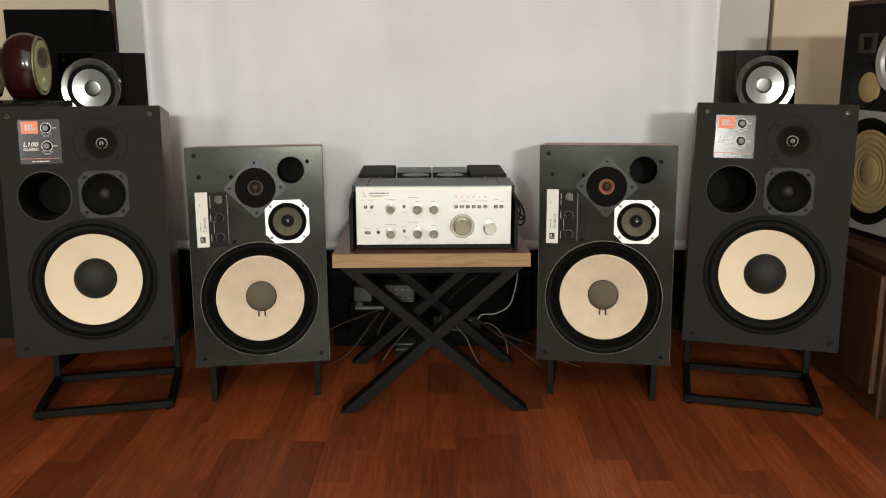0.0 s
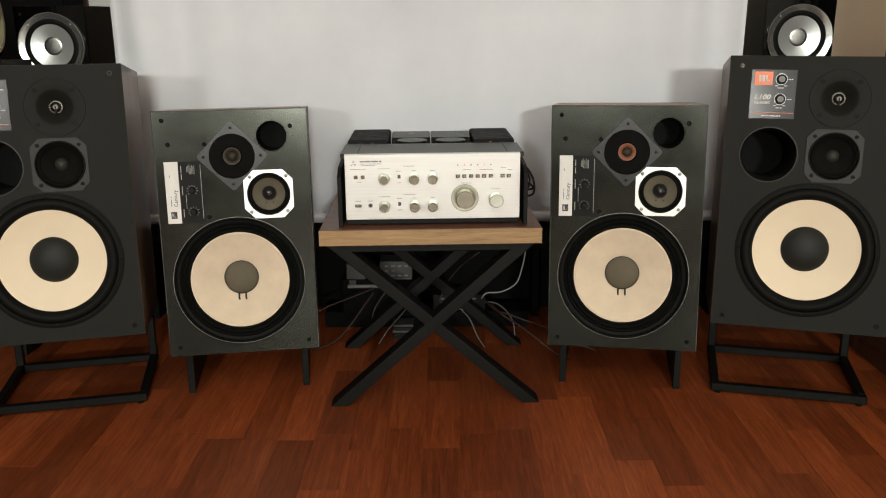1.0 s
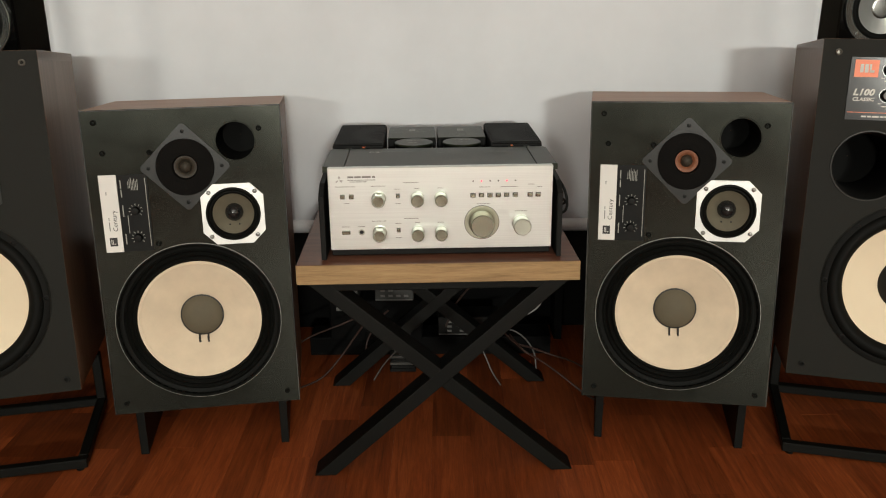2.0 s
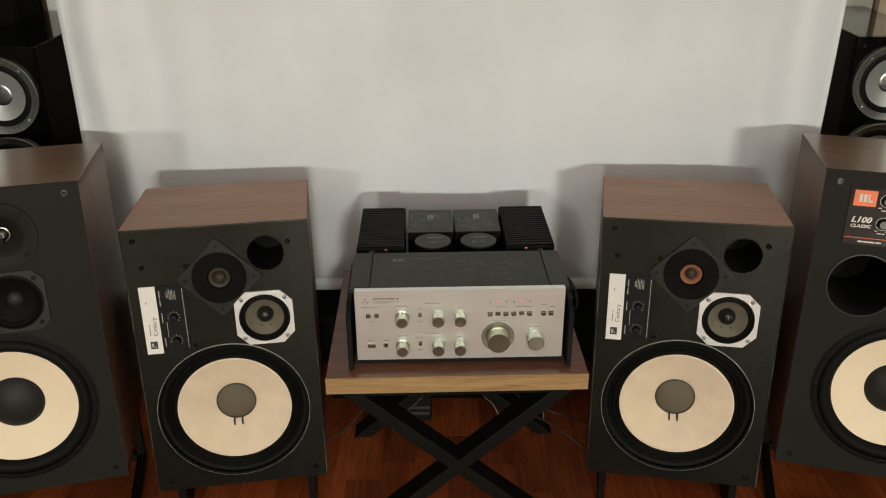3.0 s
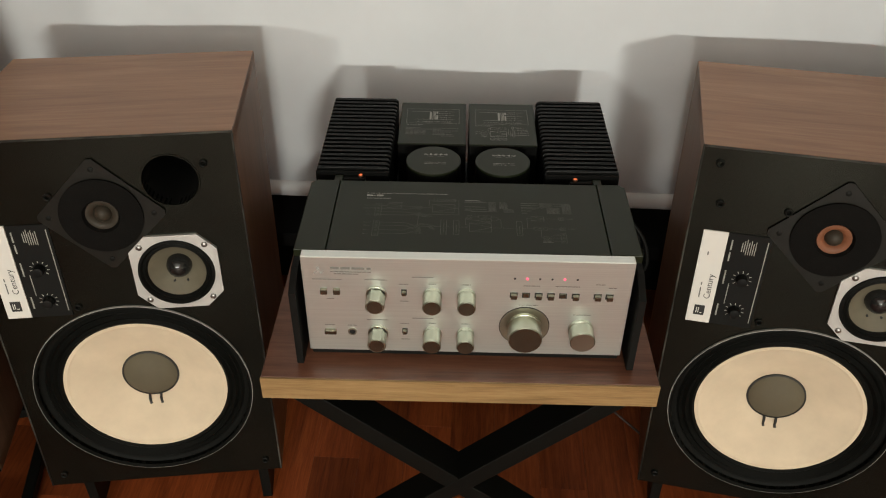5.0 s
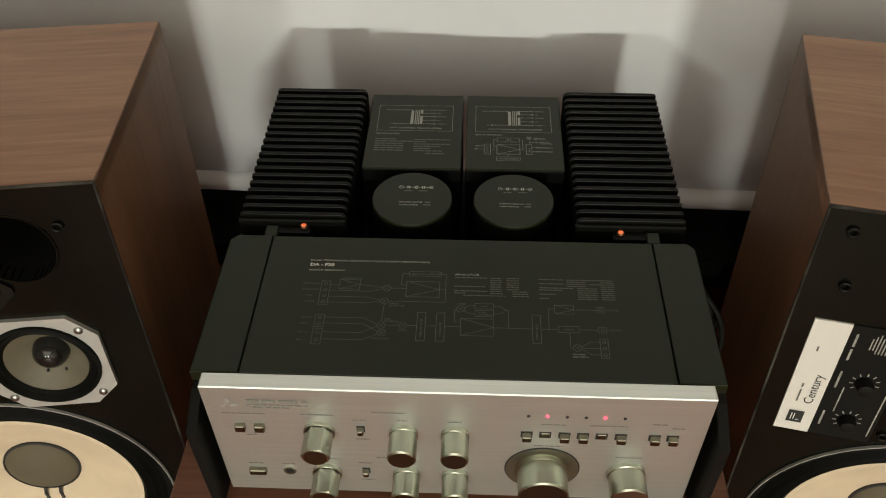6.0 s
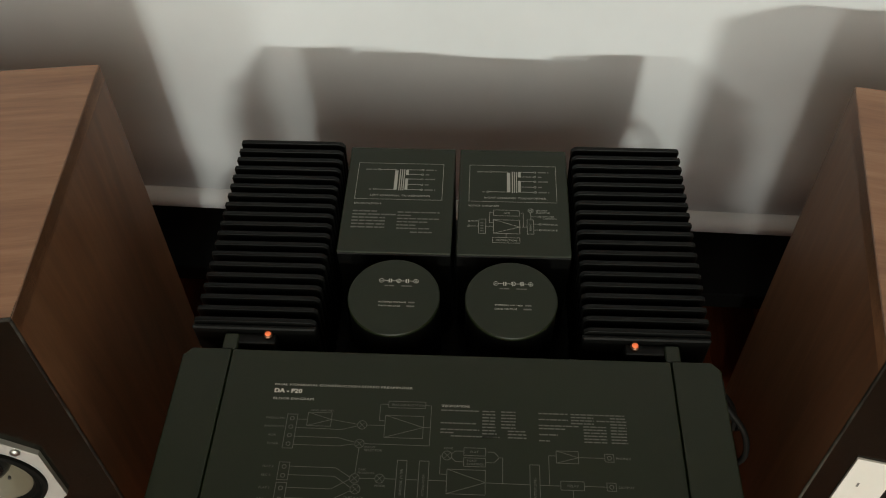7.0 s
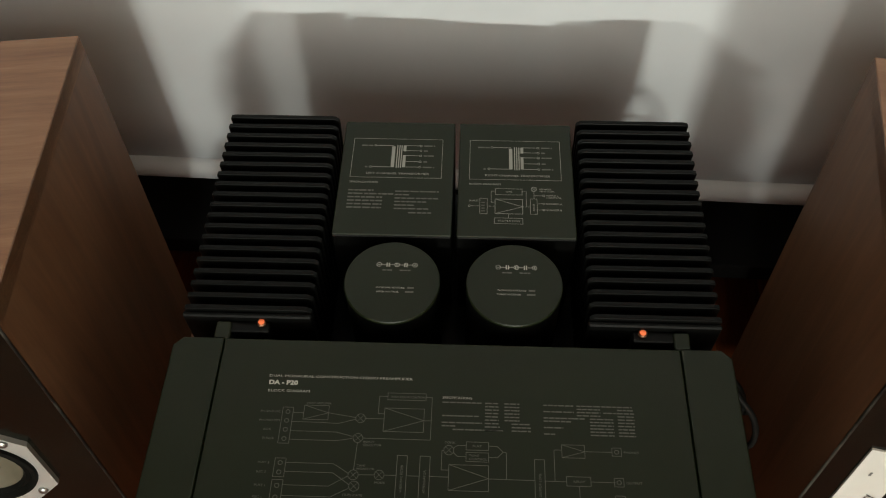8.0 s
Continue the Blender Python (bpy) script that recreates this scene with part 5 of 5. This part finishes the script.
def studio_monitor(m):
    base = thing("studio_monitor", m, "large black studio monitor with golden woofer cone and wooden cabinet", "loudspeaker")
    w, h, d = 0.50, 0.672, 0.34
    part("cabinet", slab(-w / 2, w / 2, 0.001, d, 0.0, h, 0.003), M_CAB, base, "brown wooden cabinet")
    part("baffle", slab(-w / 2 + 0.014, w / 2 - 0.014, -0.004, 0.0008, 0.014, h - 0.014), M_BLACK, base)
    c = (-0.07, 0.2)
    part("basket", pierced(octagon(c[0], c[1], 0.168, 0.07), [circle_points(*c, 0.15, 48)], -0.012, 0.008), M_BASKET, base, "grey cast woofer frame")
    part("surround", lathe([(0.15, 0.012), (0.146, 0.007), (0.14, 0.0095), (0.128, 0.0085), (0.116, 0.007)], (c[0], 0, c[1]), "y", 56, closed=False), M_RUBBER, base, smooth=60)
    ribs = [(0.117 - 0.0054 * k, 0.0072 - 0.00012 * k + (0.0016 if k % 3 == 1 else 0.0)) for k in range(15)]
    part("cone", lathe(ribs, (c[0], 0, c[1]), "y", 56, closed=False), M_GOLDCONE, base, "golden ribbed paper cone", 30)
    part("dust_cap", lathe([(0.043, 0.0055), (0.038, 0.008), (0.02, 0.0105), (0.0004, 0.0115)], (c[0], 0, c[1]), "y", 36), M_GOLDCONE, base, smooth=60)
    for a in (45, 135, 225, 315):
        part("bolt", lathe([(0.007, 0.012), (0.006, 0.017), (0.0004, 0.017)], (c[0] + 0.155 * math.cos(radians(a)), 0, c[1] + 0.155 * math.sin(radians(a))), "y", 12), M_BLACK, base)
    part("horn_mouth", prism(octagon(-0.13, 0.435, 0.055, 0.03, 0.065), -0.009, -0.0042, bevel=0.002), M_STEEL, base, "dark horn mouth")
    part("horn_throat", lathe([(0.044, 0.0), (0.041, 0.012), (0.018, 0.016), (0.0004, 0.017)], (-0.105, 0.0, 0.432), "y", 28), M_GOLDCONE, base, "golden horn throat", 50)
    part("vent_frame", pierced([(-0.165, 0.525), (-0.095, 0.525), (-0.095, 0.58), (-0.165, 0.58)], [[(-0.153, 0.535), (-0.107, 0.535), (-0.107, 0.57), (-0.153, 0.57)]], -0.013, 0.009), M_DOMEGREY, base, "dull metal vent frame")
    for u, v, r in ((0.002, 0.505, 0.085), (0.07, 0.36, 0.05)):
        part("driver", lathe([(r, 0.004), (r, 0.013), (r * 0.75, 0.013), (r * 0.7, 0.004), (r * 0.3, 0.001), (0.0004, 0.006)], (u, 0, v), "y", 40), M_BASKET, base, "pale round driver frame", 40)
    return base


studio_monitor(pose(1.235, 2.365, 0.425, 0, 0, -80))

can = thing("paper_roll", pose(1.205, 2.07, 0), "white upright paper roll on the floor", "paper roll")
part("roll", lathe([(0.03, 0.0), (0.03, 0.16), (0.012, 0.16), (0.012, 0.10), (0.0004, 0.10)], axis="z", seg=32), M_WHITE, can, smooth=40)

# ---- the dark place under the screen ----
# Boards extended in near-black to stand in for the shade under the screen.
bench = thing("media_bench", pose(0, 2.83, 0), "low black bench under the screen, widened to keep the gap dark", "bench")
part("top_board", slab(-0.912, 0.87, -0.13, 0.25, 0.255, 0.285, 0.002), M_DEEP_BLACK, bench)
part("back_board", slab(-0.912, 0.87, 0.095, 0.11, 0.0, 0.2548), M_DEEP_BLACK, bench)
for x in (-0.9, -0.3, 0.3, 0.858):
    part("divider", slab(x - 0.01, x + 0.01, 0.0, 0.0945, 0.0, 0.2548), M_DEEP_BLACK, bench)


def receiver(x, y, z, w, h, name, label, seed, mat):
    base = thing(name, pose(x, y, z), label, "receiver")
    part("body", slab(-w / 2, w / 2, 0.0, 0.075, 0.0, h, 0.002), mat, base)
    rnd = random.Random(seed)
    for i in range(4):
        for j in range(3):
            if rnd.random() < 0.8:
                part("key", slab(-w * 0.35 + i * w * 0.2, -w * 0.35 + i * w * 0.2 + 0.011, -0.003, -0.0003, h * 0.2 + j * h * 0.25, h * 0.2 + j * h * 0.25 + 0.005), M_DEVICE, base)
    part("trim_line", slab(-w * 0.48, w * 0.48, -0.002, -0.0002, h * 0.04, h * 0.08), M_DEVICE, base)
    return base


receiver(-0.1285, 2.72, 0.158, 0.097, 0.058, "receiver", "grey receiver with rows of small keys", 3, M_GEAR)
receiver(0.06, 2.75, 0.05, 0.16, 0.05, "disc_player", "slim dark disc player", 4, M_BLACK)
block = thing("rack_block", pose(-0.03, 2.74, 0), "low dark block carrying the receivers", "rack")
part("body", slab(-0.32, 0.3, 0.0, 0.08, 0.0, 0.0498, 0.002), M_DEEP_BLACK, block)
part("riser", slab(-0.262, -0.03, -0.018, 0.06, 0.05, 0.1578, 0.002), M_DEEP_BLACK, block)
adapter = thing("power_adapter", pose(-0.249, 2.722, 0.158), "pale grey power adapter box on a dark rack", "power adapter")
part("box", slab(-0.03, 0.03, 0.0, 0.055, 0.0, 0.051, 0.003), M_GEAR, adapter)
part("bar", rod([(-0.025, -0.008, -0.018), (0.069, -0.008, -0.018)], 0.0055, 10), M_DEVICE, adapter, "pale round bar")
part("bracket", slab(-0.02, 0.0, -0.009, 0.003, -0.014, 0.002), M_GEAR, adapter)
leaflets = thing("booklet_stack", pose(-0.1045, 2.64, 0), "small stack of pale booklets on the floor", "booklets")
for k in range(5):
    part("booklet", slab(-0.034 + 0.003 * (k % 2), 0.03 - 0.002 * (k % 3), 0.0, 0.06, 0.0005 + k * 0.009, 0.0085 + k * 0.009, 0.001), M_GEAR if k > 1 and k % 2 == 0 else M_BLACK, leaflets)


def cable(points, radius, material, label):
    ob = part("cable", rod(smooth_path(points), radius, 7), material, None, smooth=70)
    return tagged(ob, label, "cable", "loose cables")


W_, B_ = "thin white cable hanging under the table", "thin brown speaker cable lying on the floor"
cable([(0.245, 2.62, 0.41), (0.252, 2.65, 0.34), (0.252, 2.66, 0.269), (0.242, 2.66, 0.21), (0.225, 2.66, 0.163), (0.183, 2.66, 0.138), (0.14, 2.66, 0.134), (0.125, 2.665, 0.116)], 0.0022, M_CABLE, W_)
cable([(0.134, 2.64, 0.113), (0.164, 2.64, 0.11), (0.194, 2.64, 0.088), (0.216, 2.635, 0.053), (0.222, 2.63, 0.006)], 0.002, M_CABLE_SHADED, "thin white cable under the table, greyed for shade")
cable([(0.04, 2.7, 0.125), (0.058, 2.6, 0.113), (0.088, 2.6, 0.076), (0.11, 2.58, 0.03), (0.13, 2.56, 0.004)], 0.002, M_CABLE_SHADED, "thin white cable under the table, greyed for shade")
cable([(-0.07, 2.66, 0.14), (-0.093, 2.6, 0.11), (-0.148, 2.6, 0.044), (-0.175, 2.59, 0.004)], 0.002, M_CABLE_SHADED, "thin white cable under the table, greyed for shade")
cable([(0.12, 2.69, 0.25), (0.098, 2.69, 0.235), (0.06, 2.7, 0.2), (0.025, 2.7, 0.155), (0.0, 2.69, 0.1)], 0.0024, M_CABLE_B, B_)
cable([(0.13, 2.6, 0.135), (0.16, 2.55, 0.12), (0.201, 2.55, 0.105), (0.248, 2.55, 0.087), (0.3, 2.55, 0.068), (0.37, 2.54, 0.03), (0.44, 2.53, 0.006)], 0.0024, M_CABLE_B, B_)
cable([(0.15, 2.56, 0.135), (0.174, 2.5, 0.125), (0.22, 2.5, 0.094), (0.261, 2.5, 0.062), (0.32, 2.48, 0.02), (0.36, 2.46, 0.005)], 0.0024, M_CABLE_B, B_)
cable([(-0.192, 2.66, 0.15), (-0.25, 2.63, 0.135), (-0.334, 2.62, 0.103), (-0.4, 2.6, 0.06), (-0.44, 2.6, 0.02)], 0.0024, M_CABLE_B, B_)
cable([(-0.187, 2.6, 0.156), (-0.215, 2.6, 0.118), (-0.255, 2.59, 0.063), (-0.3, 2.57, 0.02), (-0.36, 2.54, 0.005)], 0.0024, M_CABLE_B, B_)
cable([(-0.14, 2.66, 0.157), (-0.155, 2.65, 0.144), (-0.19, 2.64, 0.091), (-0.2, 2.62, 0.04), (-0.22, 2.6, 0.005)], 0.0024, M_CABLE_B, B_)
S_ = "black signal cable hanging in loops beside the preamplifier"
cable([(0.195, 2.40, 0.575), (0.216, 2.385, 0.562), (0.236, 2.375, 0.537), (0.244, 2.37, 0.508), (0.241, 2.37, 0.489), (0.228, 2.375, 0.484), (0.222, 2.385, 0.5)], 0.0028, M_BLACK, S_)
cable([(0.195, 2.41, 0.565), (0.221, 2.40, 0.55), (0.233, 2.392, 0.527), (0.231, 2.39, 0.503), (0.22, 2.40, 0.497)], 0.0026, M_BLACK, S_)
cable([(0.2, 2.42, 0.52), (0.226, 2.41, 0.512), (0.243, 2.40, 0.502), (0.24, 2.40, 0.495), (0.22, 2.41, 0.492)], 0.0026, M_BLACK, S_)

# ---- floor strips: dark red hardwood, each a piece of its own near the speakers ----
rnd = random.Random(5)
plank_meshes = {}


def plank_mesh(w, n):
    key = (w, n)
    if key not in plank_meshes:
        bm = slab(-w / 2 + 0.0001, w / 2 - 0.0001, 0.0001, n - 0.0001, -0.012, 0.0, 0.00015)
        me = bpy.data.meshes.new("plank")
        bmesh.ops.recalc_face_normals(bm, faces=bm.faces)
        bm.to_mesh(me)
        bm.free()
        me.materials.append(M_FLOOR)
        plank_meshes[key] = me
    return plank_meshes[key]


far_v, far_f = [], []
PW = 0.082
for col in range(int((X1 - X0) / PW)):
    x = X0 + PW * (col + 0.5)
    y = Y0 - rnd.random() * 0.4
    while y < Y1:
        n = rnd.choice((0.24, 0.3, 0.36, 0.42, 0.5, 0.6))
        if -1.35 < x < 1.35 and 1.35 < y + n and y < 2.75:
            ob = new("plank", plank_mesh(PW, n))
            ob.parent = floor
            ob.matrix_basis = Matrix.Translation((x, y, rnd.uniform(-0.0003, 0.0)))
        else:
            k = len(far_v)
            a, b, near, end = x - PW / 2 + 0.0005, x + PW / 2 - 0.0005, max(y, Y0), min(y + n - 0.0008, Y1)
            far_v += [(a, near, 0), (b, near, 0), (b, end, 0), (a, end, 0)]
            far_f.append((k, k + 1, k + 2, k + 3))
        y += n
me = bpy.data.meshes.new("far_planks")
me.from_pydata(far_v, [], far_f)
me.materials.append(M_FLOOR)
far = new("far_planks", me)
far.parent = floor
tagged(far, kind="stuff")
